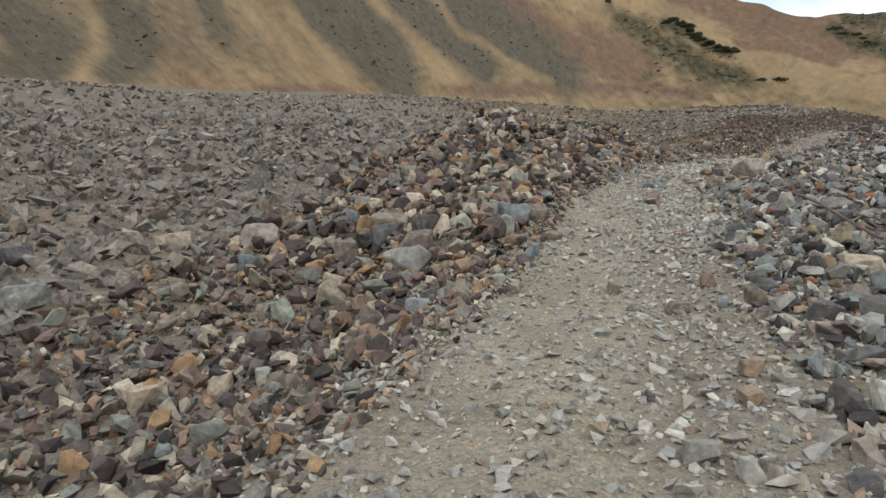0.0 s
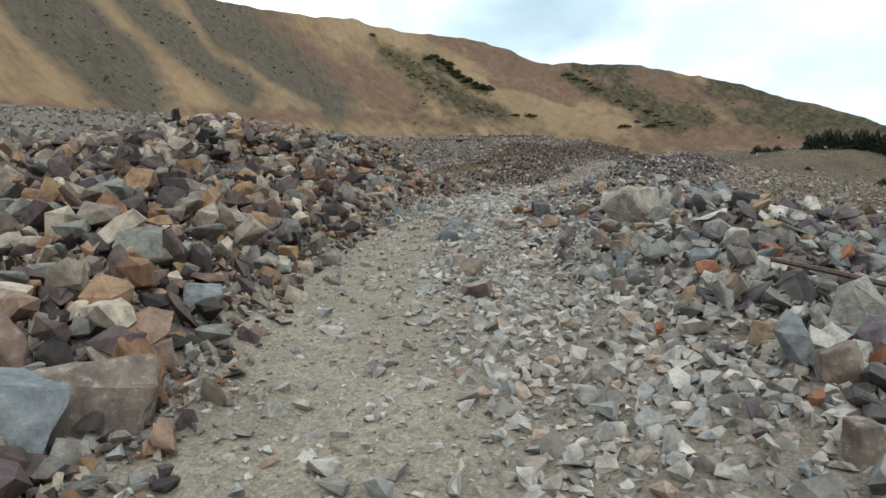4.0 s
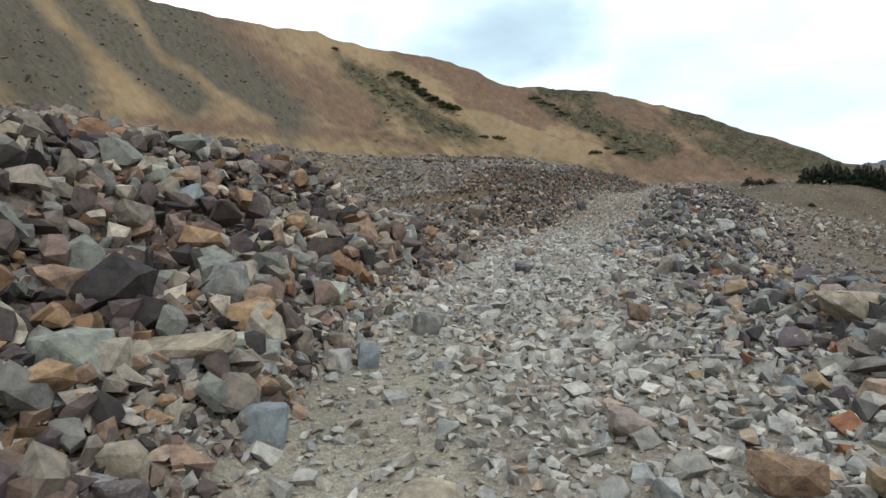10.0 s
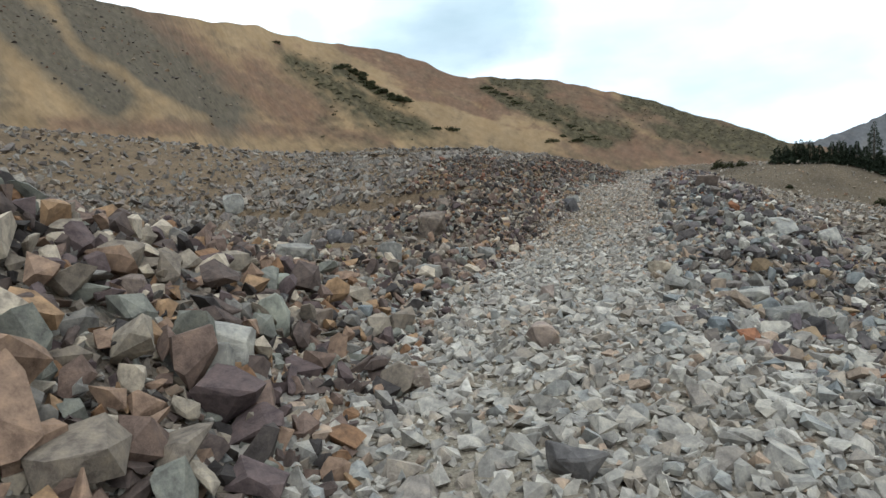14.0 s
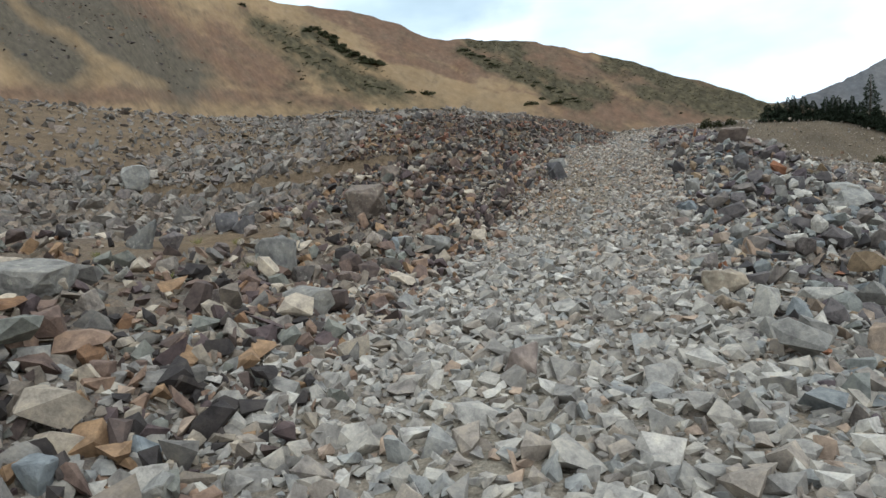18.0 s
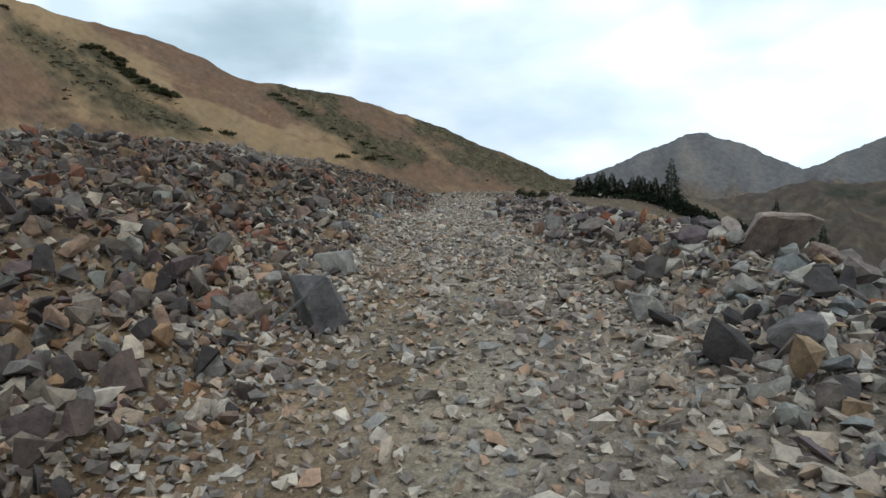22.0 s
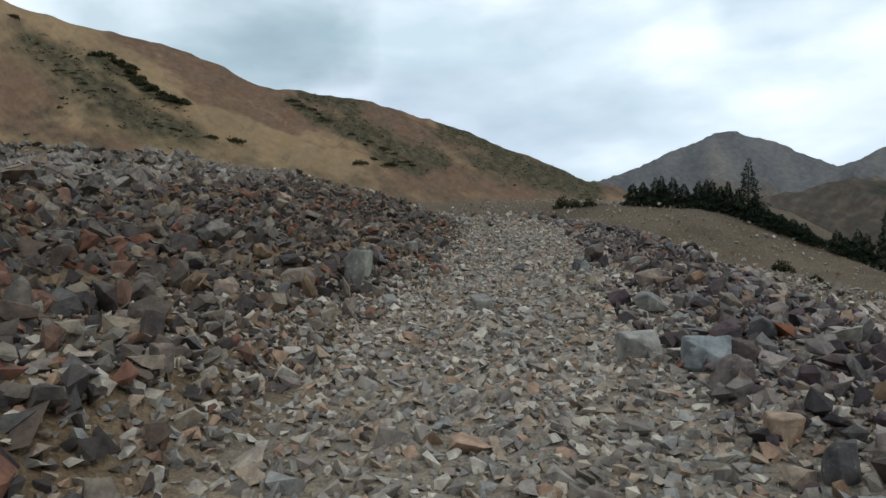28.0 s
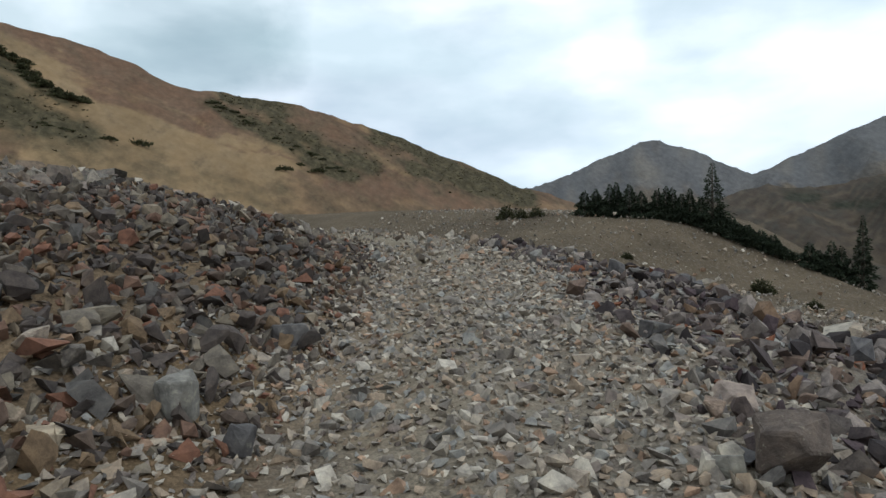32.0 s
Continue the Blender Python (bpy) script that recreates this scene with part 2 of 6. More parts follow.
def ground_material():
    """Dirt with the shade of stone gaps in its colour, dusty wheel lanes, brown turf and scree, chosen by the cover
    attribute.
    """
    m, tree, add, wire, bsdf = material("stony_earth", 1.0, 0.02)
    where = add("ShaderNodeNewGeometry").outputs["Position"]
    cover = add("ShaderNodeAttribute")
    cover.attribute_name = "cover"
    split = add("ShaderNodeSeparateColor")
    wire(cover.outputs["Color"], split.inputs["Color"])
    stones = add("ShaderNodeTexVoronoi", Scale=7.0, Randomness=1.0)
    pebbles = add("ShaderNodeTexVoronoi", Scale=34.0, Randomness=1.0)
    patch = add("ShaderNodeTexNoise", Scale=0.9, Detail=6.0, Roughness=0.6)
    wide = add("ShaderNodeTexNoise", Scale=0.12, Detail=5.0, Roughness=0.6)
    grain = add("ShaderNodeTexNoise", Scale=60.0, Detail=4.0, Roughness=0.7)
    for n in (stones, pebbles, patch, wide, grain):
        wire(where, n.inputs["Vector"])
    tone = ramp(tree, ROCK_TONES)
    sep = add("ShaderNodeSeparateColor")
    wire(stones.outputs["Color"], sep.inputs["Color"])
    wire(sep.outputs["Red"], tone.inputs["Fac"])
    sep2 = add("ShaderNodeSeparateColor")
    wire(pebbles.outputs["Color"], sep2.inputs["Color"])
    tone2 = ramp(tree, ROCK_TONES)
    wire(sep2.outputs["Green"], tone2.inputs["Fac"])
    pebble_tone = ramp(tree, [(0.0, (0.78, 0.78, 0.78)), (0.45, (0.97, 0.97, 0.96)), (0.8, (1.1, 1.09, 1.08)), (1.0, (1.25, 1.24, 1.22))])
    wire(sep2.outputs["Red"], pebble_tone.inputs["Fac"])
    scree = mixed(add, wire, 0.45, tone.outputs["Color"], tone2.outputs["Color"])
    # brown soil, toned darker so that gaps between the stones read as shadow
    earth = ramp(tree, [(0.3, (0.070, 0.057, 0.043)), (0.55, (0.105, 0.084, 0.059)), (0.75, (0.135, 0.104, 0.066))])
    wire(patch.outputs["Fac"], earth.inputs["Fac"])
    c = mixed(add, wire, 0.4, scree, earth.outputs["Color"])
    lane = ramp(tree, [(0.3, (0.180, 0.155, 0.117)), (0.7, (0.262, 0.227, 0.172))])
    wire(patch.outputs["Fac"], lane.inputs["Fac"])
    gravel = mixed(add, wire, 1.0, lane.outputs["Color"], pebble_tone.outputs["Color"], "MULTIPLY")
    c = mixed(add, wire, split.outputs["Red"], c, gravel)
    soil = ramp(tree, [(0.3, (0.098, 0.068, 0.041)), (0.5, (0.136, 0.096, 0.057)), (0.72, (0.184, 0.128, 0.075))])
    wire(patch.outputs["Fac"], soil.inputs["Fac"])
    c = mixed(add, wire, split.outputs["Blue"], c, mixed(add, wire, 1.0, soil.outputs["Color"], pebble_tone.outputs["Color"], "MULTIPLY"))
    turf = ramp(tree, [(0.3, (0.062, 0.049, 0.033)), (0.5, (0.092, 0.072, 0.047)), (0.7, (0.128, 0.099, 0.064))])
    wire(wide.outputs["Fac"], turf.inputs["Fac"])
    sparse = ramp(tree, [(0.55, (0.05, 0.05, 0.05)), (0.80, (0.40, 0.40, 0.40))])
    wire(sep.outputs["Green"], sparse.inputs["Fac"])
    sward = mixed(add, wire, sparse.outputs["Color"], turf.outputs["Color"], scree)
    c = mixed(add, wire, split.outputs["Green"], c, sward)
    speck = ramp(tree, [(0.36, (0.74, 0.74, 0.74)), (0.64, (1.2, 1.2, 1.2))])
    wire(grain.outputs["Fac"], speck.inputs["Fac"])
    c = mixed(add, wire, 1.0, c, speck.outputs["Color"], "MULTIPLY")
    wire(c, bsdf.inputs["Base Color"])
    bump = add("ShaderNodeBump", Strength=0.8, Distance=0.06)
    wire(stones.outputs["Distance"], bump.inputs["Height"])
    bump.invert = True
    bump2 = add("ShaderNodeBump", Strength=0.6, Distance=0.02)
    bump2.invert = True
    wire(pebbles.outputs["Distance"], bump2.inputs["Height"])
    wire(bump.outputs["Normal"], bump2.inputs["Normal"])
    wire(bump2.outputs["Normal"], bsdf.inputs["Normal"])
    return m


def hill_material(name, dry, scree, red, green, spot, relief):
    """Mountain slope: dry grass, grey scree gullies, red earth and low green scrub by the cover attribute."""
    m, tree, add, wire, bsdf = material(name, 1.0, 0.02)
    lay = add("ShaderNodeAttribute")
    lay.attribute_name = "lay"
    where = lay.outputs["Vector"]
    cover = add("ShaderNodeAttribute")
    cover.attribute_name = "cover"
    split = add("ShaderNodeSeparateColor")
    wire(cover.outputs["Color"], split.inputs["Color"])
    broad = add("ShaderNodeTexNoise", Scale=spot * 0.1, Detail=8.0, Roughness=0.6)
    tuft = add("ShaderNodeTexNoise", Scale=spot, Detail=8.0, Roughness=0.72)
    edge = add("ShaderNodeTexNoise", Scale=spot * 0.3, Detail=8.0, Roughness=0.62)
    for n in (broad, tuft, edge):
        wire(where, n.inputs["Vector"])

    def two(stops, n):
        r = ramp(tree, stops)
        wire(n.outputs["Fac"], r.inputs["Fac"])
        return r.outputs["Color"]

    def ragged(channel, lo=0.54, hi=0.98):
        a = add("ShaderNodeMath")
        a.operation = "ADD"
        wire(split.outputs[channel], a.inputs[0])
        rough = add("ShaderNodeMath")
        rough.operation = "MULTIPLY_ADD"
        wire(edge.outputs["Fac"], rough.inputs[0])
        rough.inputs[1].default_value, rough.inputs[2].default_value = 0.62, 0.19
        wire(rough.outputs[0], a.inputs[1])
        r = ramp(tree, [(0.80, (0, 0, 0)), (1.0, (1, 1, 1))])
        r.color_ramp.elements[0].position, r.color_ramp.elements[1].position = lo, hi
        wire(a.outputs[0], r.inputs["Fac"])
        return r.outputs["Color"]

    c = two([(0.25, dry[0]), (0.72, dry[1])], broad)
    c = mixed(add, wire, ragged("Blue"), c, two([(0.2, red[0]), (0.8, red[1])], tuft))
    c = mixed(add, wire, ragged("Red", 0.40, 1.02), c, two([(0.2, scree[0]), (0.8, scree[1])], tuft))
    c = mixed(add, wire, ragged("Green"), c, two([(0.4, green[0]), (0.62, green[1])], tuft))
    speck = ramp(tree, [(0.35, (0.87, 0.87, 0.87)), (0.65, (1.11, 1.11, 1.11))])
    wire(tuft.outputs["Fac"], speck.inputs["Fac"])
    c = mixed(add, wire, 1.0, c, speck.outputs["Color"], "MULTIPLY")
    c = mixed(add, wire, 1.0, c, two([(0.35, (0.91, 0.90, 0.89)), (0.65, (1.08, 1.08, 1.08))], edge), "MULTIPLY")
    wire(c, bsdf.inputs["Base Color"])
    bump = add("ShaderNodeBump", Strength=0.25, Distance=relief)
    wire(tuft.outputs["Fac"], bump.inputs["Height"])
    wire(bump.outputs["Normal"], bsdf.inputs["Normal"])
    return m


def plain_material(name, low, high, scale=12.0, rough=0.85, metal=0.0, bumpy=0.3):
    m, tree, add, wire, bsdf = material(name)
    noise_node = add("ShaderNodeTexNoise", Scale=scale, Detail=6.0, Roughness=0.65)
    wire(add("ShaderNodeNewGeometry").outputs["Position"], noise_node.inputs["Vector"])
    r = ramp(tree, [(0.35, low), (0.65, high)])
    wire(noise_node.outputs["Fac"], r.inputs["Fac"])
    wire(r.outputs["Color"], bsdf.inputs["Base Color"])
    bsdf.inputs["Roughness"].default_value, bsdf.inputs["Metallic"].default_value = rough, metal
    bump = add("ShaderNodeBump", Strength=bumpy, Distance=0.01)
    wire(noise_node.outputs["Fac"], bump.inputs["Height"])
    wire(bump.outputs["Normal"], bsdf.inputs["Normal"])
    return m


def leaf_material(name, low, high):
    m, tree, add, wire, bsdf = material(name, 0.8, 0.1)
    r = ramp(tree, [(0.0, low), (1.0, high)])
    wire(add("ShaderNodeNewGeometry").outputs["Random Per Island"], r.inputs["Fac"])
    wire(r.outputs["Color"], bsdf.inputs["Base Color"])
    return m


MAT_RUBBLE = rock_material("broken_stone", "island", [(at, tuple(0.87 * v * (v / 0.18) ** 0.3 for v in c)) for at, c in BANK_TONES])
MAT_SCREE = rock_material("brown_scree_stone", "island", SCREE_TONES)
MAT_SLOPE = rock_material("brown_slope_stone", "island", SLOPE_TONES)
MAT_BROWN_GRAVEL = rock_material("brown_gravel", "island", [(at, (0.76 * c[0] + 0.058, 0.75 * c[1] + 0.052, 0.78 * c[2] + 0.046)) for at, c in BROWN_TONES])
MAT_BERM = rock_material("grey_broken_stone", "island", [(at, tuple(0.9 * v * (v / 0.19) ** 0.3 for v in c)) for at, c in BERM_TONES])
MAT_GRAVEL = rock_material("dusty_gravel", "island", [(at, tuple(0.64 * v + 0.34 * m for v, m in zip(c, (0.26, 0.24, 0.205)))) for at, c in TRACK_TONES])
MAT_TRACK_STONE = rock_material("grey_track_stone", "island", [(at, tuple(0.54 * v + 0.39 * m for v, m in zip(c, (0.265, 0.238, 0.198)))) for at, c in TRACK_TONES])
MAT_DARK = rock_material("dark_broken_stone", "island", [(at, tuple(0.68 * v + 0.32 * m for v, m in zip(c, (0.092, 0.074, 0.062)))) for at, c in DARK_TONES])
MAT_PURPLE = rock_material("purplish_broken_stone", "island", [(at, (0.63 * r * (r / 0.2) ** 0.3, 0.57 * g * (g / 0.2) ** 0.3, 0.58 * b * (b / 0.19) ** 0.3)) for at, (r, g, b) in BERM_TONES])
MAT_LOOSE = rock_material("loose_rock_stone", "object", BANK_TONES, lichen=0.2, mottle=6.0)


def tinted(name, tone, lichen=0.45):
    r, g, b = tone
    return rock_material(name, "object", [(0.0, (r * 0.82, g * 0.82, b * 0.82)), (0.5, tone), (1.0, (r * 1.15, g * 1.13, b * 1.1))], lichen, 6.5)


BOULDER_STONE = {
    "grey": tinted("grey_stone", (0.175, 0.168, 0.15)), "blue": tinted("blue_grey_stone", (0.165, 0.18, 0.182), 0.1), "tan": tinted("tan_stone", (0.27, 0.225, 0.165)),
    "brown": tinted("brown_stone", (0.16, 0.128, 0.102)), "dark": tinted("dark_stone", (0.095, 0.09, 0.088), 0.15), "pale": tinted("pale_stone", (0.25, 0.242, 0.215), 0.1),
    "rust": tinted("rusty_stone", (0.180, 0.126, 0.097), 0.1), "pink": tinted("pinkish_stone", (0.235, 0.190, 0.160), 0.1), "orange": tinted("orange_stone", (0.265, 0.195, 0.138), 0.3),
    "green": tinted("greenish_stone", (0.245, 0.25, 0.205), 0.3), "lichen": tinted("lichened_stone", (0.26, 0.225, 0.185), 0.9)}
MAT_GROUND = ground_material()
MAT_HILL = hill_material("dry_slope", ((0.164, 0.113, 0.061), (0.286, 0.197, 0.107)), ((0.066, 0.055, 0.040), (0.104, 0.087, 0.062)),
                         ((0.108, 0.066, 0.043), (0.176, 0.107, 0.067)), ((0.044, 0.038, 0.022), (0.084, 0.069, 0.040)), 3.0, 0.8)
MAT_FOOT = hill_material("brown_moor", ((0.104, 0.082, 0.056), (0.138, 0.108, 0.074)), ((0.052, 0.047, 0.040), (0.068, 0.062, 0.053)),
                         ((0.050, 0.038, 0.028), (0.070, 0.053, 0.039)), ((0.030, 0.031, 0.023), (0.046, 0.045, 0.032)), 3.0, 2.0)
MAT_PEAK = hill_material("far_rock", ((0.095, 0.095, 0.094), (0.14, 0.137, 0.132)), ((0.08, 0.08, 0.082), (0.115, 0.114, 0.114)),
                         ((0.125, 0.115, 0.102), (0.165, 0.148, 0.126)), ((0.088, 0.073, 0.056), (0.128, 0.104, 0.077)), 4.0, 5.0)
MAT_NEEDLE = leaf_material("spruce_needles", (0.018, 0.025, 0.016), (0.046, 0.056, 0.033))
MAT_BARK = plain_material("spruce_bark", (0.05, 0.04, 0.03), (0.11, 0.09, 0.07))
MAT_SCRUB = leaf_material("willow_leaves", (0.030, 0.034, 0.018), (0.075, 0.072, 0.034))
MAT_TUSSOCK = leaf_material("dry_tussock", (0.046, 0.041, 0.023), (0.100, 0.080, 0.045))
MAT_GRASS = leaf_material("weed_blades", (0.09, 0.10, 0.03), (0.25, 0.22, 0.08))
MAT_RUST = plain_material("rusty_steel", (0.07, 0.05, 0.04), (0.15, 0.10, 0.075), 30.0, 0.7, 0.5)


# ---- the lie of the land ----
# Middle of the track: x, y and height of its surface, walked from behind the start to past the end.
TRACK = np.array([
    (6.44, -17.52, -1.53), (2.84, -13.32, -1.32), (0.24, -9.72, -1.14), (-1.96, -6.52, -1.10), (-2.68, -3.06, -1.18), (-2.93, 0.46, -1.22),
    (-3.10, 3.99, -0.97), (-3.27, 7.52, -0.62), (-3.51, 11.05, -0.53), (-3.40, 14.57, -0.41), (-2.98, 18.08, -0.21), (-2.48, 21.57, -0.07),
    (-1.44, 24.93, -0.01), (-0.60, 28.36, 0.01), (0.61, 31.67, 0.02), (2.16, 34.85, 0.15), (3.81, 37.98, 0.44), (5.50, 41.08, 0.91),
    (6.73, 44.39, 1.20), (8.10, 47.65, 1.48), (9.69, 50.80, 1.45), (11.51, 53.83, 1.52), (14.31, 58.33, 1.81), (17.51, 63.93, 2.16),
    (19.61, 69.93, 2.41), (20.61, 77.93, 2.55), (18.61, 87.93, 2.55), (13.11, 103.93, 2.55), (5.11, 128.93, 2.55), (-2.89, 173.93, 2.55)])
RUN = np.r_[0, np.cumsum(np.hypot(*np.diff(TRACK[:, :2], axis=0).T))]
HEADING = np.gradient(TRACK[:, :2], axis=0)
HEADING /= np.linalg.norm(HEADING, axis=1)[:, None]
RUN -= RUN[3]  # nought where the drive begins

# Both banks: heights over the middle of the track at these distances from it, along the run.
ALONG = [-14, -3, 1, 4, 7, 10, 13, 16, 19, 22, 25, 28, 31, 34, 37, 40, 43, 46, 49, 52, 56, 60, 65, 72, 85]
LEFT_34 = [5.55, 5.64, 5.83, 6.08, 6.26, 6.23, 6.09, 5.99, 6.28, 6.17, 6.17, 6.16, 6.23, 6.26, 6.48, 6.49, 6.49, 6.33, 5.98, 5.79, 5.43, 5.4, 5.19, 4.45, 3.41]
LEFT_20 = [2.61, 2.51, 2.66, 2.9, 3.09, 3.1, 3.02, 2.98, 3.34, 3.25, 3.22, 3.11, 2.98, 2.72, 2.57, 2.19, 1.82, 1.37, 0.9, 0.8, 0.98, 1.67, 2.34, 2.7, 3.47]
LEFT_12 = [1.28, 0.65, 0.61, 0.72, 0.84, 0.86, 0.9, 1.14, 1.89, 2.23, 2.53, 2.58, 2.41, 1.91, 1.37, 0.5, 0.25, 0.15, 0.1, 0.5, 1.38, 2.31, 2.48, 2.18, 2.76]
LEFT_7 = [0.64, -0.23, -0.41, -0.4, -0.33, -0.17, 0.13, 0.56, 1.47, 2.16, 2.62, 2.68, 2.43, 1.83, 1.32, 0.65, 0.18, 0.07, 0.51, 1.29, 1.73, 1.92, 1.56, 1.57, 1.68]
LEFT_4 = [0.34, -0.46, -0.62, -0.62, -0.55, -0.21, 0.38, 0.77, 1.52, 2.09, 2.03, 2.06, 2, 1.26, 0.74, 0.27, 0.23, 0.55, 0.8, 0.93, 1.29, 1.34, 0.85, 1.13, 0.92]
LEFT_3 = [0.16, -0.48, -0.59, -0.52, -0.33, -0.03, 0.57, 0.73, 1.03, 0.94, 0.9, 0.87, 1.04, 0.52, 0.25, 0, -0.01, 0.35, 0.35, 0.38, 1.04, 0.63, 0.69, 0.51, 0.39]
LEFT_2 = [0.05, -0.22, -0.25, -0.15, 0, -0.1, 0.31, 0.59, 0.51, 0.27, 0.51, 0.5, 0.22, 0.02, 0.18, -0.09, -0.35, -0.13, 0.05, 0.06, 0.66, 0.42, 0.15, 0.09, 0.1]
LEFT_1 = [0, 0, 0, 0, 0, -0.04, 0.04, 0.09, 0.04, 0, -0.03, 0.05, -0.03, -0.07, 0, -0.07, -0.14, -0.1, -0.03, -0.05, 0.04, 0.07, -0.06, -0.02, 0]
RIGHT_1 = [0, 0, 0, 0, 0, 0.04, -0.04, -0.09, -0.04, 0, 0.03, -0.05, 0.03, 0.07, 0, 0.07, 0.14, 0.1, 0.03, 0.05, -0.04, -0.07, 0.06, 0.02, 0]
RIGHT_2 = [-0.04, -0.15, -0.12, -0.01, 0.14, 0.11, 0.14, 0.25, 0.05, -0.02, 0.16, 0.11, -0.02, -0.02, -0.1, -0.06, 0.07, 0.22, 0.46, 0.41, 0.34, 0, 0.01, -0.11, -0.14]
RIGHT_3 = [-0.17, -0.37, -0.31, -0.17, -0.12, -0.23, -0.03, 0.62, 0.46, 0.19, 0.44, 0.29, -0.04, -0.45, -0.66, -0.79, -0.3, -0.07, 0.18, 0.25, 0.07, -0.11, -0.26, -0.13, -0.45]
RIGHT_6 = [-0.55, -0.75, -0.66, -0.49, -0.35, -0.32, -0.26, -0.16, 0.18, 0.04, 0, -0.17, -0.45, -0.94, -1.26, -1.58, -1.23, -0.92, -1.06, -1.02, -1.07, -0.94, -1.01, -1.17, -1.2]
RIGHT_11 = [-1.38, -1.48, -1.34, -1.11, -0.93, -0.93, -1.03, -1.11, -0.8, -0.94, -1.04, -1.21, -1.38, -1.64, -1.69, -1.88, -1.98, -2.19, -2.58, -2.65, -2.72, -2.45, -2.38, -2.74, -2.55]
LEFT_SIDE = ((1.3, LEFT_1), (2.0, LEFT_2), (3.0, LEFT_3), (4.5, LEFT_4), (7.0, LEFT_7), (12.0, LEFT_12), (20.0, LEFT_20), (34.0, LEFT_34))
RIGHT_SIDE = ((1.4, RIGHT_1), (2.4, RIGHT_2), (3.6, RIGHT_3), (6.0, RIGHT_6), (11.0, RIGHT_11))
# Height of the outer slope 30 m to the right, by y: it rises to the brow with the spruces.
BROW = ([-60, 0, 30, 50, 65, 75, 79, 82, 85, 87.5, 90, 95, 110, 170], [-9, -8, -7, -5.8, -4.4, -3.1, -2.5, -1.3, 0.5, 1.9, 2.6, 3.2, 3.4, 4.5])


def stretch(run):
    """The run in the measure by which gravel, wear and colours change along the drive."""
    return np.interp(run, [-20, 0, 18.3, 26.8, 32.4, 41.0, 50.4, 62.5, 88, 200], [-20, 0, 17.5, 24.6, 30.0, 38.0, 48.0, 59.0, 84, 196])


def smooth(a, lo, hi):
    t = np.clip((a - lo) / (hi - lo), 0, 1)
    return t * t * (3 - 2 * t)


def waves(x, y, size, seed):
    """A cheap smooth noise of about -1 to 1 with features of that many metres."""
    r = np.random.RandomState(seed)
    total = np.zeros_like(x)
    for _ in range(7):
        a, p, k = r.uniform(0, 2 * np.pi), r.uniform(0, 2 * np.pi), 2 * np.pi / (size * r.uniform(0.7, 1.6))
        total += np.sin((x * np.cos(a) + y * np.sin(a)) * k + p + 1.3 * np.sin((x * np.sin(a) - y * np.cos(a)) * k * 0.6 + p * 2))
    return total / 3.2


def track_frame(x, y):
    """Run along the track, offset from its middle (right is positive) and the track's height there."""
    best = np.full(x.shape, 1e9)
    run, off, high = np.zeros_like(x), np.zeros_like(x), np.zeros_like(x)
    for i in range(len(TRACK) - 1):
        (ax, ay, az), (bx, by, bz) = TRACK[i], TRACK[i + 1]
        dx, dy = bx - ax, by - ay
        n = math.hypot(dx, dy)
        u = np.clip(((x - ax) * dx + (y - ay) * dy) / n**2, 0, 1)
        rx, ry = x - ax - u * dx, y - ay - u * dy
        d = np.hypot(rx, ry)
        near = d < best
        side = np.where(dx * ry - dy * rx > 0, -1.0, 1.0)
        best = np.where(near, d, best)
        run = np.where(near, RUN[i] + u * n, run)
        off = np.where(near, d * side, off)
        high = np.where(near, az + u * (bz - az), high)
    return run, off, high


def bank(run, away, side):
    """Height over the track of one side at that distance from the middle."""
    near, rise = 0.0, np.zeros_like(run)
    last = np.zeros_like(run)
    for far, table in side:
        here = np.interp(run, ALONG, table)
        rise = rise + (here - last) * smooth(away, near, far) if near == 0 else rise + (here - last) * np.clip((away - near) / (far - near), 0, 1)
        near, last = far, here
    return rise


def lay_of_land(x, y):
    """Height of the ground, with the stretch and the offset from the track."""
    run, off, high = track_frame(x, y)
    left, right = np.maximum(-off, 0), np.maximum(off, 0)
    beyond = np.maximum(left - 34, 0)
    z_left = high + bank(run, left, LEFT_SIDE) + np.minimum(beyond, 26) * 0.16 + np.maximum(beyond - 26, 0) * 0.01
    z_right = high + bank(run, right, RIGHT_SIDE)
    brow = np.interp(y, *BROW)
    z_right = z_right + (brow - z_right) * np.clip((right - 11) / 19, 0, 1)
    edge = np.maximum(x - (61 + 0.35 * np.clip(y - 84, -14, 30)), 0)
    z_right = z_right - np.minimum(edge * 0.36, 36)
    z = np.where(off < 0, z_left, z_right)
    rough = smooth(np.abs(off), 1.2, 3.0)
    z = z + 0.045 * waves(x, y, 1.3, 3) * (0.25 + rough) + 0.07 * waves(x, y, 5.0, 4) * rough + 0.25 * waves(x, y, 30.0, 5) * smooth(np.abs(off), 10, 30)
    lanes = np.exp(-((np.abs(off) - 0.72) / 0.28) ** 2)
    z = z - 0.05 * lanes
    return z, stretch(run), off


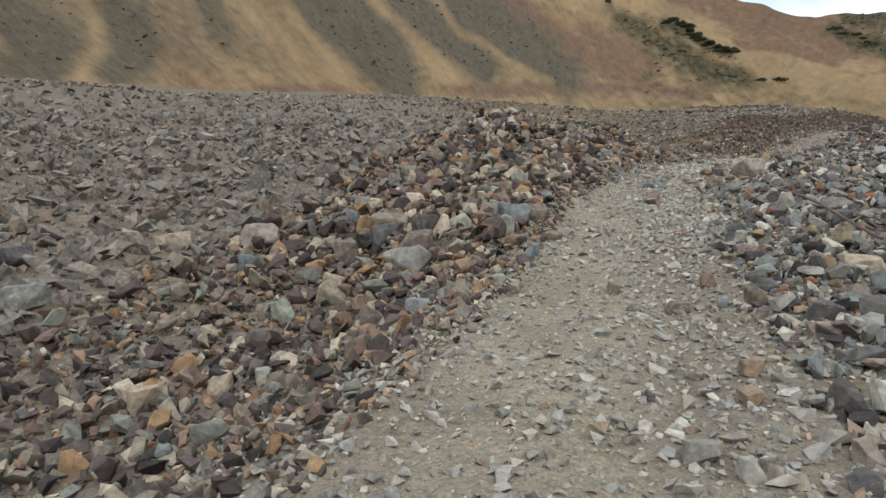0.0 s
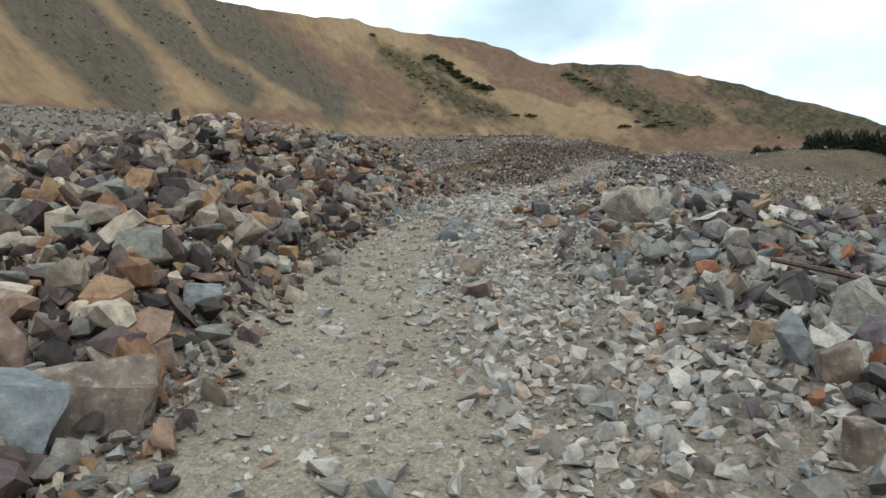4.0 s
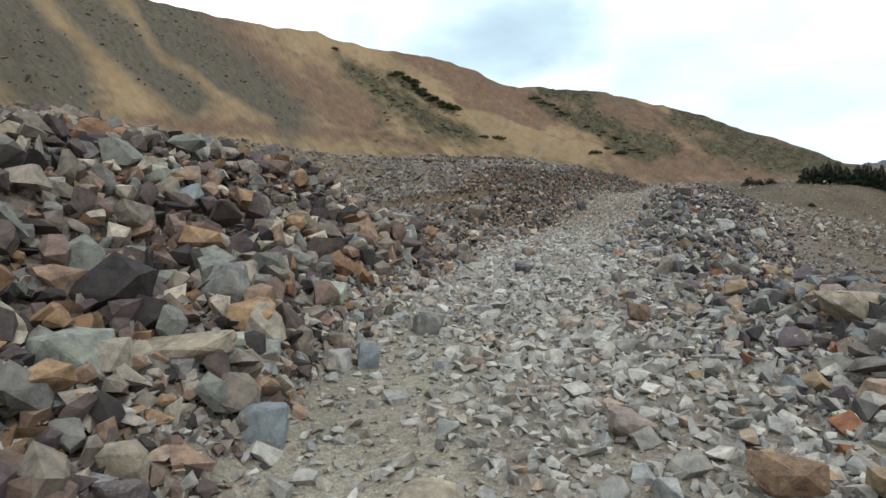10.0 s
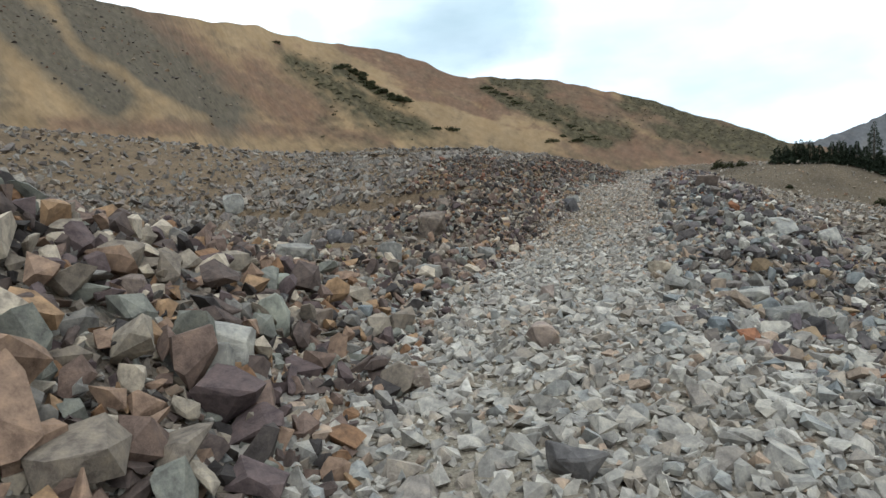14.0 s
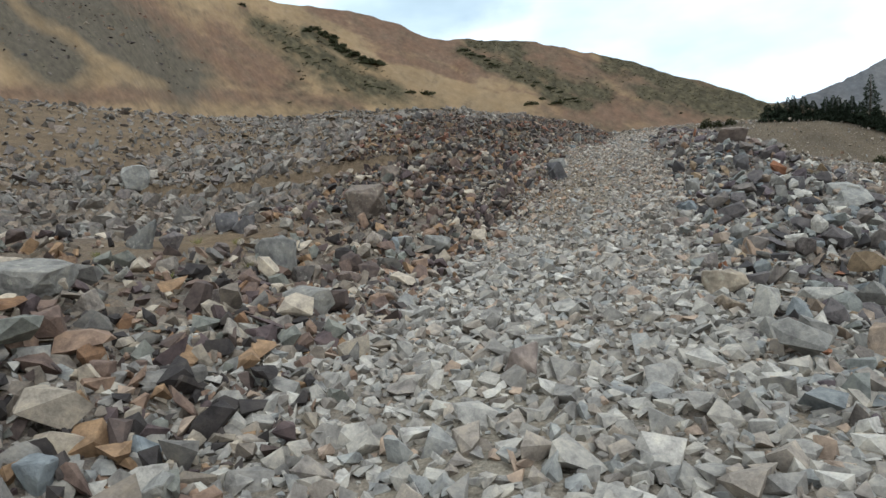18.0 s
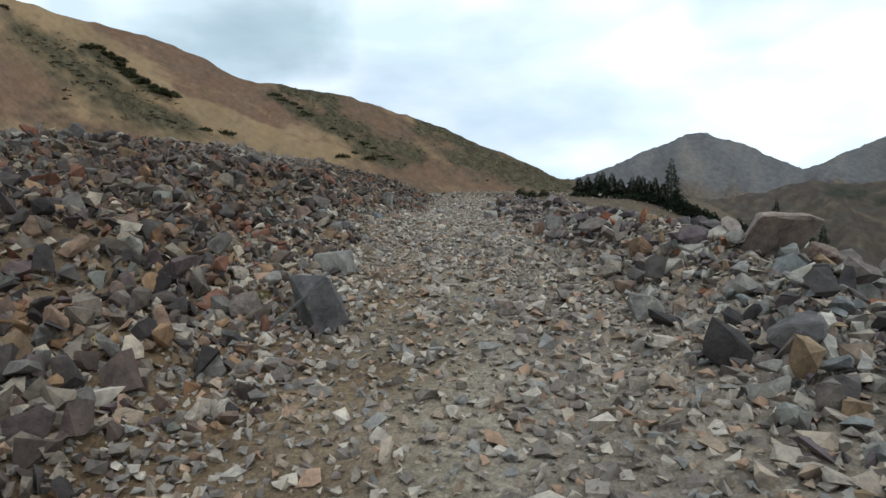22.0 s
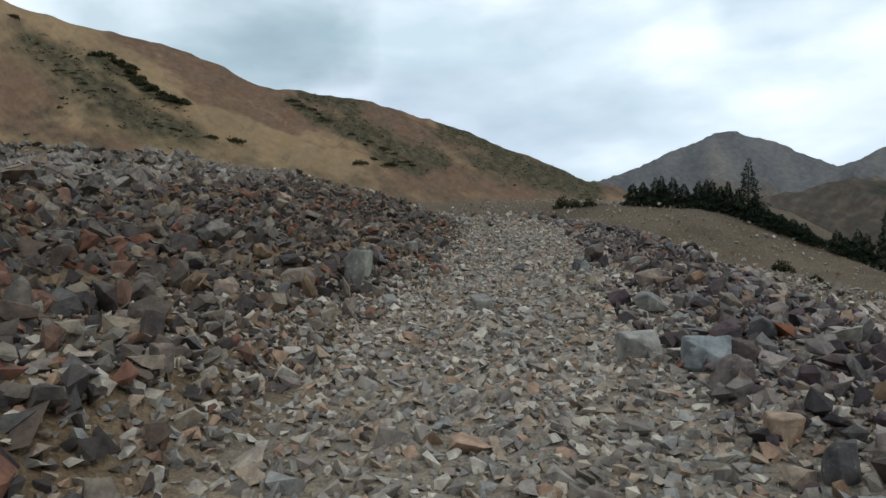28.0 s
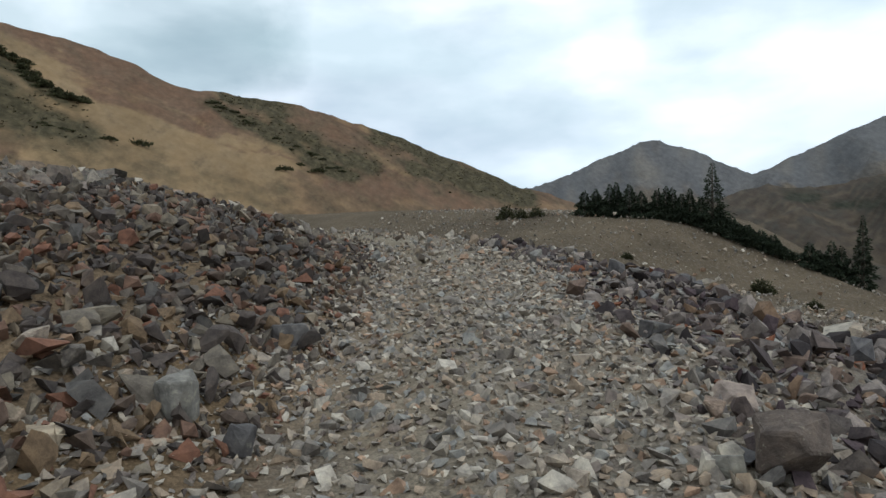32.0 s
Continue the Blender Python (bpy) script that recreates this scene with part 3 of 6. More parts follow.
def mesh_object(name, verts, faces, mat, smooth_faces=True):
    """An object from numpy arrays of places and of triangles or quads."""
    me = bpy.data.meshes.new(name)
    verts, faces = np.asarray(verts, np.float32), np.asarray(faces, np.int32)
    n, k = faces.shape
    me.vertices.add(len(verts))
    me.vertices.foreach_set("co", verts.ravel())
    me.loops.add(n * k)
    me.loops.foreach_set("vertex_index", faces.ravel())
    me.polygons.add(n)
    me.polygons.foreach_set("loop_start", np.arange(0, n * k, k, dtype=np.int32))
    me.polygons.foreach_set("use_smooth", np.full(n, smooth_faces))
    me.update(calc_edges=True)
    me.materials.append(mat)
    return new(name, me)


def paint_cover(ob, rgb):
    layer = ob.data.color_attributes.new("cover", "FLOAT_COLOR", "POINT")
    layer.data.foreach_set("color", np.c_[np.clip(rgb, 0, 1), np.ones(len(rgb))].astype(np.float32).ravel())


def quads(rows, cols):
    i = np.arange((rows - 1) * (cols - 1))
    a = i // (cols - 1) * cols + i % (cols - 1)
    return np.stack([a, a + 1, a + cols + 1, a + cols], 1)


def lines(dense_lo, dense_hi, step, lo, hi, grow):
    out = list(np.arange(dense_lo, dense_hi, step))
    s, v = step, out[-1]
    while v < hi:
        s *= grow
        v += s
        out.append(v)
    s, v = step, dense_lo
    while v > lo:
        s *= grow
        v -= s
        out.insert(0, v)
    return np.array(out)


# Worn strip of the track: its middle, half its width and how bare it is, along the run.
WORN = ([0, 11, 14, 21, 25, 30, 38, 42, 48, 53, 59, 66, 80], [-0.3, -0.6, -0.75, -0.75, -0.8, -0.5, 0.1, -0.55, -0.6, -0.6, -0.7, -0.4, 0.0],
        [1.0, 0.9, 0.95, 0.8, 0.55, 0.45, 0.5, 0.9, 0.9, 0.65, 0.65, 0.6, 0.9], [0.4, 0.6, 0.85, 0.85, 0.6, 0.35, 0.35, 0.8, 0.72, 0.3, 0.35, 0.3, 0.6])


def worn(run, off):
    middle, half, bare = (np.interp(run, WORN[0], v) for v in WORN[1:])
    return bare * (1 - smooth(np.abs(off - middle), half * 0.6, half * 1.25))


def hollow(run, off):
    """The bare earthy hollow beside the track."""
    return np.exp(-(((run - 38) / 3.2) ** 2 + ((off + 5.6) / 2.0) ** 2))


def build_ground():
    xs, ys = lines(-11, 18, 0.25, -4500, 4500, 1.12), lines(-9, 66, 0.26, -4500, 4500, 1.12)
    gx, gy = np.meshgrid(xs, ys)
    x, y = gx.ravel(), gy.ravel()
    z, run, off = lay_of_land(x, y)
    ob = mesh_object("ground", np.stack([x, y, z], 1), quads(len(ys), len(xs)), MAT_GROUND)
    edge_noise = waves(x, y, 1.4, 11)
    bare = worn(run, off + 0.12 * edge_noise)
    dust = np.clip(1.15 * bare + 0.4 * smooth(-np.abs(off - 0.2), -2.6, -1.4) + 0.12 * edge_noise, 0, 1)
    brown = np.interp(run, [37, 42, 50, 55], [0, 1, 1, 0.45]) * smooth(-np.abs(off + 1.3), -1.6, -0.5) * (0.75 + 0.3 * edge_noise) + 0.9 * hollow(run, off) + 0.8 * smooth(run, 40, 46) * smooth(-off, 1.0, 2.0)
    turf = smooth(np.hypot(x - 5, y - 20), 70, 110) + smooth(off, 6, 11) * np.interp(run, [36, 50], [0.3, 0.85]) + smooth(run, 80, 92)
    paint_cover(ob, np.stack([dust, turf, brown], 1))
    return tagged(ob, "brown stony mountain ground with a pale dusty two-lane track", "ground", kind="structure")


# ---- mountains ----
HUB = (0.0, 25.0)
HILL_CREST = ([-95, -60, -35, -25, -15, -11, -9, -7, -5, -3, -1, 1, 3, 5, 7, 9, 11, 13, 15, 17, 19, 21, 23, 25, 27, 29, 31, 33, 35, 37, 41, 45],
              [17, 21, 19, 17.3, 16.1, 15.8, 15.4, 14.9, 14.5, 14.1, 13.8, 13.5, 12.95, 12.2, 11.2, 10.65, 10.45, 10.35, 9.95, 9.65, 9.2, 8.5, 7.9, 7.1, 6.5, 5.4, 4.75, 3.9, 2.9, 2.15, 0.8, -0.6])
SLOPES = {}


def slope_mesh(name, turn, crest, ridge_far, foot_far, foot_high, mat, rows, shape, cover, gully, label, steps=420):
    """A mountainside seen from the track: its crest by compass turn, falling to a foot nearer by."""
    az = np.linspace(turn[0], turn[-1], steps)
    el = np.interp(az, turn, crest) + 0.10 * waves(az, 0 * az, 4.0, 25) + 0.05 * waves(az, 0 * az, 1.5, 26)
    far, near, low = (np.interp(az, turn, v) for v in (ridge_far, foot_far, foot_high))
    v = np.linspace(0, 1, rows)
    a, w = np.meshgrid(np.radians(az), v)
    far2, near2, el2, low2 = far[None] + 0 * w, near[None] + 0 * w, el[None] + 0 * w, low[None] + 0 * w
    d = near2 + (far2 - near2) * w
    top = far2 * np.tan(np.radians(el2)) + 1.5
    z = low2 + (top - low2) * w**shape
    x, y = HUB[0] + d * np.sin(a), HUB[1] + d * np.cos(a)
    fade = np.sin(np.pi * np.clip(w, 0, 1)) ** 0.7
    along = np.degrees(a) * 6.0 + 18 * w
    z = z + gully * fade * (waves(along, 0 * w + 7, 26.0, 21) + 0.2 * waves(along, w * 30, 9.0, 22)) + 0.3 * gully * fade * waves(x, y, 40.0, 23) + 0.16 * gully * waves(x, y, 9.0, 24) * w
    # the far side drops away behind the crest
    d2, z2 = far2[-1:] * 1.25, z[-1:] - 0.25 * (z[-1:] - low2[-1:]) - 30
    x = np.r_[x, HUB[0] + d2 * np.sin(a[-1:])]
    y = np.r_[y, HUB[1] + d2 * np.cos(a[-1:])]
    z = np.r_[z, z2]
    ob = mesh_object(name, np.stack([x.ravel(), y.ravel(), z.ravel()], 1), quads(rows + 1, steps), mat)
    deg, ww = np.r_[np.degrees(a), np.degrees(a[-1:])], np.r_[w, w[-1:]]
    seen = np.degrees(np.arctan2(z - 1.5, np.hypot(x - HUB[0], y - HUB[1])))
    SLOPES[name] = (x[:-1], y[:-1], z[:-1], deg[:-1], seen[:-1])
    lay = ob.data.attributes.new("lay", "FLOAT_VECTOR", "POINT")
    fall = np.interp(deg, [-18, -4], [0.72, 1.9])
    across, down = (deg + fall * seen) / np.sqrt(1 + fall**2), (fall * deg - seen) / np.sqrt(1 + fall**2)
    lay.data.foreach_set("vector", np.stack([across, 0.5 * down, 0 * seen], -1).astype(np.float32).ravel())
    paint_cover(ob, cover(deg.ravel(), seen.ravel(), ww.ravel(), x.ravel(), y.ravel()))
    return tagged(ob, label, "mountain", kind="structure")


def swath(a, e, line, wide):
    """Nearness, 1 to 0, to a bent line drawn over the slope."""
    best = np.full(a.shape, 1e9)
    for (a0, e0), (a1, e1) in zip(line, line[1:]):
        da, de = a1 - a0, e1 - e0
        u = np.clip(((a - a0) * da + (e - e0) * de) / (da * da + de * de), 0, 1)
        best = np.minimum(best, np.hypot(a - a0 - u * da, e - e0 - u * de))
    return np.exp(-(best / wide) ** 2)


def hill_cover(a, e, w, x, y):
    """Grey scree, green scrub and red earth on the long slope, by compass turn and apparent height."""
    bend = 0.25 * waves(a, e, 6.0, 31)
    fleck = waves(a * 1.3, e * 2.2, 2.6, 35)
    b, f = a + bend, e + 0.4 * bend

    def most(*lines):
        return np.max([much * swath(b, f, line, wide) for much, wide, line in lines], 0)

    # dark grey fans of fine scree
    grey = most((0.62, 2.4, [(-67.3, 12.6), (-64.8, 11.8), (-70.1, 7.6), (-73.2, 5.9)]), (0.6, 1.5, [(-57.1, 14.1), (-58.5, 11.2), (-62.4, 9.0)]), (0.3, 1.2, [(-49.0, 15.6), (-49.7, 12.0)]),
                (0.85, 2.0, [(-39.5, 17.5), (-38.2, 15.6), (-36.1, 13.0), (-34.6, 10.6), (-33.9, 8.4)]), (0.8, 1.5, [(-35.4, 15.8), (-32.5, 13.0), (-32.2, 10.6), (-32.9, 8.0)]),
                (0.8, 1.4, [(-30.1, 16.8), (-28.3, 15.0), (-26.3, 13.2), (-24.0, 10.6), (-22.9, 9.4)]), (0.85, 1.9, [(-23.6, 16.6), (-22.4, 14.9), (-19.9, 13.2), (-17.0, 10.6), (-14.1, 8.6)]))
    grey = grey + 0.22 * smooth(-a - 0.8 * e, 3.0, 6.0) * smooth(e, 8, 12) + 0.05 * fleck
    grey = 0.92 * grey
    # tan lanes between them, dry yellow grass and bare sand
    sand = most((0.5, 1.5, [(-45.2, 15.2), (-43.1, 13.1), (-42.4, 9.5)]), (0.6, 0.8, [(-41.7, 15.0), (-39.9, 11.8), (-39.2, 9.0)]), (0.75, 0.8, [(-31.8, 16.3), (-30.1, 14.0), (-28.7, 12.0), (-27.4, 9.6)]),
                (0.8, 0.65, [(-26.2, 16.6), (-24.8, 14.4), (-22.5, 12.3), (-19.7, 10.3), (-15.8, 8.4)]), (0.6, 0.6, [(-60.3, 13.1), (-61.7, 11.0), (-65.5, 8.3), (-70.4, 5.6)]),
                (0.9, 0.75, [(-1.0, 11.9), (0.8, 11.0), (3.6, 8.5), (6.1, 7.5), (9.6, 6.3), (13.1, 4.8), (15.5, 4.5)]), (0.7, 0.55, [(5.4, 8.7), (9.6, 6.9), (14.5, 6.3), (17.3, 5.7)]),
                (0.8, 0.5, [(-12.0, 15.4), (-9.4, 15.0), (-5.9, 14.5), (-4.1, 13.7), (-1.5, 12.5)]), (0.45, 0.3, [(22.2, 8.0), (24.6, 6.6), (27.5, 4.3), (29.9, 2.7)]), (0.7, 0.3, [(0.4, 13.2), (0.8, 12.7)]))
    # red and brown earth
    red = most((0.45, 1.4, [(-11.1, 12.1), (-9.0, 11.0), (-6.9, 9.4), (-5.2, 8.4)]), (0.42, 0.8, [(-2.4, 14.0), (0.1, 13.5), (2.9, 12.0), (6.4, 10.6), (9.9, 9.4), (12.7, 8.1)]),
               (0.42, 0.4, [(0.1, 11.5), (4.3, 9.2), (6.1, 8.7), (11.3, 6.9)]), (0.95, 0.6, [(16.2, 9.3), (18.7, 8.2), (21.5, 6.2)]), (0.42, 0.6, [(18.3, 5.9), (23.2, 3.6), (27.1, 2.3), (30.3, 1.6)]),
               (0.3, 0.5, [(21.5, 7.5), (26.1, 5.5), (31.0, 2.1)]), (0.45, 0.5, [(19.7, 3.3), (23.9, 2.0)]), (0.6, 0.35, [(-8.35, 14.3), (-8.2, 14.2)]), (0.5, 0.3, [(-6.6, 14.3), (-5.9, 14.1)]),
               (0.5, 1.5, [(-19.4, 16.7), (-16.3, 14.2), (-13.8, 12.0), (-10.4, 9.6), (-6.0, 7.6)]), (0.40, 0.7, [(-49.7, 8.1), (-39.2, 8.0)]), (0.42, 0.8, [(-27.3, 7.5), (-14.3, 7.3), (-5.2, 6.7), (0.4, 5.3)]), (0.25, 2.0, [(-53.2, 14.0), (-54.6, 11.0), (-56.1, 8.6)]))
    sandline = np.interp(a, [-4, -1, 0.8, 3.6, 6.1, 9.6, 13.1, 17, 24, 32], [13.4, 11.9, 11.0, 8.5, 7.5, 6.3, 4.8, 4.2, 2.6, 0.6])
    upper = smooth(e - sandline, 0.2, 1.2) * smooth(a, -4, 0)
    lower = smooth(sandline - e, 0.3, 1.0) * smooth(a, -9, -4)
    red = red + (0.35 + 0.14 * waves(a + 1.6 * e, e * 0.6, 2.0, 38) + 0.12 * waves(a + 1.6 * e, e * 1.5, 0.8, 36)) * upper + 0.30 * smooth(a, 14, 19) * smooth(4.5 - e + 0.1 * (22 - a), 0, 1)
    red = red + 0.05 + 0.06 * fleck + 0.05 * waves(a + 1.6 * e, e * 0.4, 1.2, 39)
    # olive grass and low green scrub
    green = most((0.42, 1.0, [(-7.3, 12.8), (-5.5, 11.7), (-4.1, 10.9), (-1.0, 8.7), (1.5, 7.3), (3.9, 6.6)]), (0.45, 0.3, [(-5.2, 11.3), (-3.4, 10.0)]), (0.45, 0.3, [(-2.4, 8.4), (-0.3, 8.3)]),
                 (0.8, 0.45, [(10.6, 9.6), (12.7, 8.1), (14.5, 7.8), (15.9, 7.0)]), (0.7, 0.65, [(15.5, 7.0), (18.3, 5.1), (21.1, 3.7)]), (0.5, 0.75, [(11.7, 10.1), (14.8, 9.6), (15.9, 7.8), (19.4, 5.8), (22.9, 4.4)]),
                 (0.6, 0.95, [(23.6, 7.3), (26.8, 6.1), (29.6, 4.2), (33.8, 2.6), (36.2, 1.6)]), (0.55, 0.75, [(26.4, 4.5), (31.7, 2.6), (35.5, 1.4)]), (0.6, 0.45, [(-3.1, 12.2), (-0.6, 10.6), (1.8, 9.2), (3.2, 8.6)]))
    green = green + 0.12 * lower + 0.10 * upper * smooth(a, 8, 16) + 0.04 + 0.06 * fleck + 0.06 * smooth(a, -16, -8) * waves(a + 1.5 * e, e * 0.45, 1.1, 40)
    return np.stack([grey - 0.36 * sand, green - 0.5 * sand, red - 0.6 * sand], 1)


def foot_cover(a, e, w, x, y):
    """Brown moor, dark thickets and a pale path on the low hills beyond the valley."""
    n = waves(a * 3, e * 9, 5.0, 43)
    green = 0.7 * swath(a, e, [(57.5, 0.9), (59.5, 0.7)], 0.45) + 0.6 * swath(a, e, [(60.5, 0.0), (63.5, 0.1)], 0.3) + 0.5 * swath(a, e, [(64, 1.4), (72, 1.6)], 0.8) + 0.12 * n
    path = swath(a, e, [(55.6, 0.6), (56.7, 0.1), (59.2, -0.8), (62.1, -2.1), (66, -3.6)], 0.09) + 0.8 * swath(a, e, [(61.5, -4.3), (64, -5)], 0.35)
    return np.stack([0.12 + 0.2 * n, green - 0.8 * path, 0.42 + 0.2 * waves(a * 3, e * 5, 3.0, 44) - 0.9 * path], 1)


def peak_cover(a, e, w, x, y):
    n = waves(a * 4, w * 20, 14.0, 41)
    return np.stack([0.3 + 0.25 * n, 0.4 * smooth(-w, -0.55, -0.3) + 0.08 * n, 0.25 + 0.3 * waves(a * 4, w * 9, 9.0, 42)], 1)


def build_mountains():
    turn = HILL_CREST[0]
    slope_mesh("hillside", *HILL_CREST,
               np.interp(turn, [-40, -15, 0, 10, 20, 28, 37, 45], [265, 275, 300, 330, 390, 470, 620, 700]),
               np.interp(turn, [-95, -20, 0, 10, 20, 30, 37, 45], [74, 80, 92, 104, 124, 152, 190, 240]),
               np.interp(turn, [-95, -20, 0, 10, 20, 30, 37, 45], [5, 6, 5.5, 4, 2, 0, -1.5, -2]),
               MAT_HILL, 120, 1.18, hill_cover, 1.7, "long dry ochre mountainside with grey scree gullies and green scrub", 400)
    slope_mesh("foothill", [36, 40, 45, 49.7, 53.2, 56.3, 58.2, 62.1, 66, 75, 90, 125], [-0.6, -0.5, 0.1, 0.5, 1.0, 1.9, 1.35, 1.9, 2.6, 3.2, 3.5, 3.5],
               [900] * 12, [190] * 12, [-34] * 12, MAT_FOOT, 56, 1.15, foot_cover, 7.0, "brown moorland foothills across the valley with dark thickets", 220)
    slope_mesh("mountain", [34, 36.6, 37.4, 38.4, 40.0, 43.5, 46.5, 47.6, 48.7, 50.9, 52.6, 54.4, 56.1, 58.4, 60.0, 62.6, 66, 70, 76, 85, 100, 125],
               [1.6, 2.3, 2.2, 2.4, 3.0, 4.55, 5.75, 6.0, 5.95, 5.25, 4.45, 3.4, 2.7, 3.6, 4.5, 5.6, 6.8, 7.6, 8.2, 8.4, 9, 8],
               [3000] * 22, [700] * 22, [-45] * 22, MAT_PEAK, 70, 1.5, peak_cover, 26.0, "bare grey mountain peaks beyond the valley", 320)


# ---- stones ----
def stone_shapes(count, points, seed, thin=0.3):
    """Angular lumps: hulls of a few scattered points, about one metre across."""
    r = np.random.RandomState(seed)
    out = []
    for _ in range(count):
        bm = bmesh.new()
        squash, cut = np.array([1, r.uniform(0.2 + thin, 0.95), r.uniform(thin, 0.8)]), r.uniform(0.52, 0.8, 3)
        p = r.normal(size=(points, 3))
        p = p / np.linalg.norm(p, axis=1)[:, None] * r.uniform(0.75, 1.0, (points, 1))
        p = np.clip(p, -cut, cut[::-1]) * squash * 0.68
        for v in p:
            bm.verts.new(v)
        hull = bmesh.ops.convex_hull(bm, input=bm.verts)
        loose = [g for g in hull["geom_interior"] if isinstance(g, bmesh.types.BMVert)]
        bmesh.ops.delete(bm, geom=loose, context="VERTS")
        bmesh.ops.triangulate(bm, faces=bm.faces)
        bm.verts.index_update()
        out.append((np.array([v.co for v in bm.verts]), np.array([[v.index for v in f.verts] for f in bm.faces])))
        bm.free()
    return out


def turns(r, n, tilt):
    """Random turns: any heading, tipped by about tilt radians."""
    yaw, a, b = r.uniform(0, 2 * np.pi, n), r.normal(0, tilt, n), r.normal(0, tilt, n)
    cy, sy, ca, sa, cb, sb = np.cos(yaw), np.sin(yaw), np.cos(a), np.sin(a), np.cos(b), np.sin(b)
    zero, one = np.zeros(n), np.ones(n)
    rz = np.stack([cy, -sy, zero, sy, cy, zero, zero, zero, one], 1).reshape(-1, 3, 3)
    rx = np.stack([one, zero, zero, zero, ca, -sa, zero, sa, ca], 1).reshape(-1, 3, 3)
    ry = np.stack([cb, zero, sb, zero, one, zero, -sb, zero, cb], 1).reshape(-1, 3, 3)
    return rz @ rx @ ry


def lie(x, y):
    """Height of the ground and the way that it faces."""
    z = lay_of_land(x, y)[0]
    up = np.stack([-(lay_of_land(x + 0.12, y)[0] - z) / 0.12, -(lay_of_land(x, y + 0.12)[0] - z) / 0.12, np.ones_like(z)], 1)
    return z, up / np.linalg.norm(up, axis=1)[:, None]


def spread(r, cell, run_lo, run_hi, off_lo, off_hi):
    """Jittered places, about one a cell of the slope's true surface."""
    x, y, run, off = along_track(r, cell * 0.62, run_lo, run_hi, off_lo, off_hi)
    steep = 1 / lie(x, y)[1][:, 2]
    keep = r.uniform(0, 1, len(x)) < 0.62**2 * steep
    return x[keep], y[keep], run[keep], off[keep]


def strew(name, place, size, shapes, mat, label, seed, tilt):
    """Many stones at the places given, joined into one mesh."""
    r = np.random.RandomState(seed)
    which = r.randint(0, len(shapes), len(place))
    verts, faces, base = [], [], 0
    for k, (sv, sf) in enumerate(shapes):
        m = which == k
        n = int(m.sum())
        if not n:
            continue
        v = np.einsum("nij,pj->npi", turns(r, n, tilt), sv) * size[m][:, None, None] + place[m][:, None]
        verts.append(v.reshape(-1, 3))
        faces.append((sf[None] + (np.arange(n) * len(sv))[:, None, None]).reshape(-1, 3) + base)
        base += n * len(sv)
    ob = mesh_object(name, np.concatenate(verts), np.concatenate(faces), mat, False)
    return tagged(ob, label, "rocks", kind="stuff")


def scatter(name, x, y, size, shapes, mat, label, seed, tilt=0.5, lift=0.12):
    """Many stones lying on the ground."""
    z, up = lie(x, y)
    return strew(name, np.stack([x, y, z], 1) + up * (lift * size)[:, None], size, shapes, mat, label, seed, tilt)


def along_track(r, cell, run_lo, run_hi, off_lo, off_hi):
    """Jittered places, about one a cell, by run and offset from the track."""
    u, w = np.meshgrid(np.arange(run_lo, run_hi, cell), np.arange(off_lo, off_hi, cell))
    run, off = u.ravel() + r.uniform(0, cell, u.size), w.ravel() + r.uniform(0, cell, u.size)
    i = np.clip(np.searchsorted(RUN, run) - 1, 0, len(RUN) - 2)
    u = (run - RUN[i]) / (RUN[i + 1] - RUN[i])
    a, b = TRACK[i], TRACK[i + 1]
    d = HEADING[i] + u[:, None] * (HEADING[i + 1] - HEADING[i])
    d = d / np.linalg.norm(d, axis=1)[:, None]
    p = a[:, :2] + u[:, None] * (b - a)[:, :2]
    return p[:, 0] + d[:, 1] * off, p[:, 1] - d[:, 0] * off, stretch(run), off


def sizes(r, n, middle, spread, lo, hi):
    return np.clip(middle * np.exp(r.normal(0, spread, n)), lo, hi)


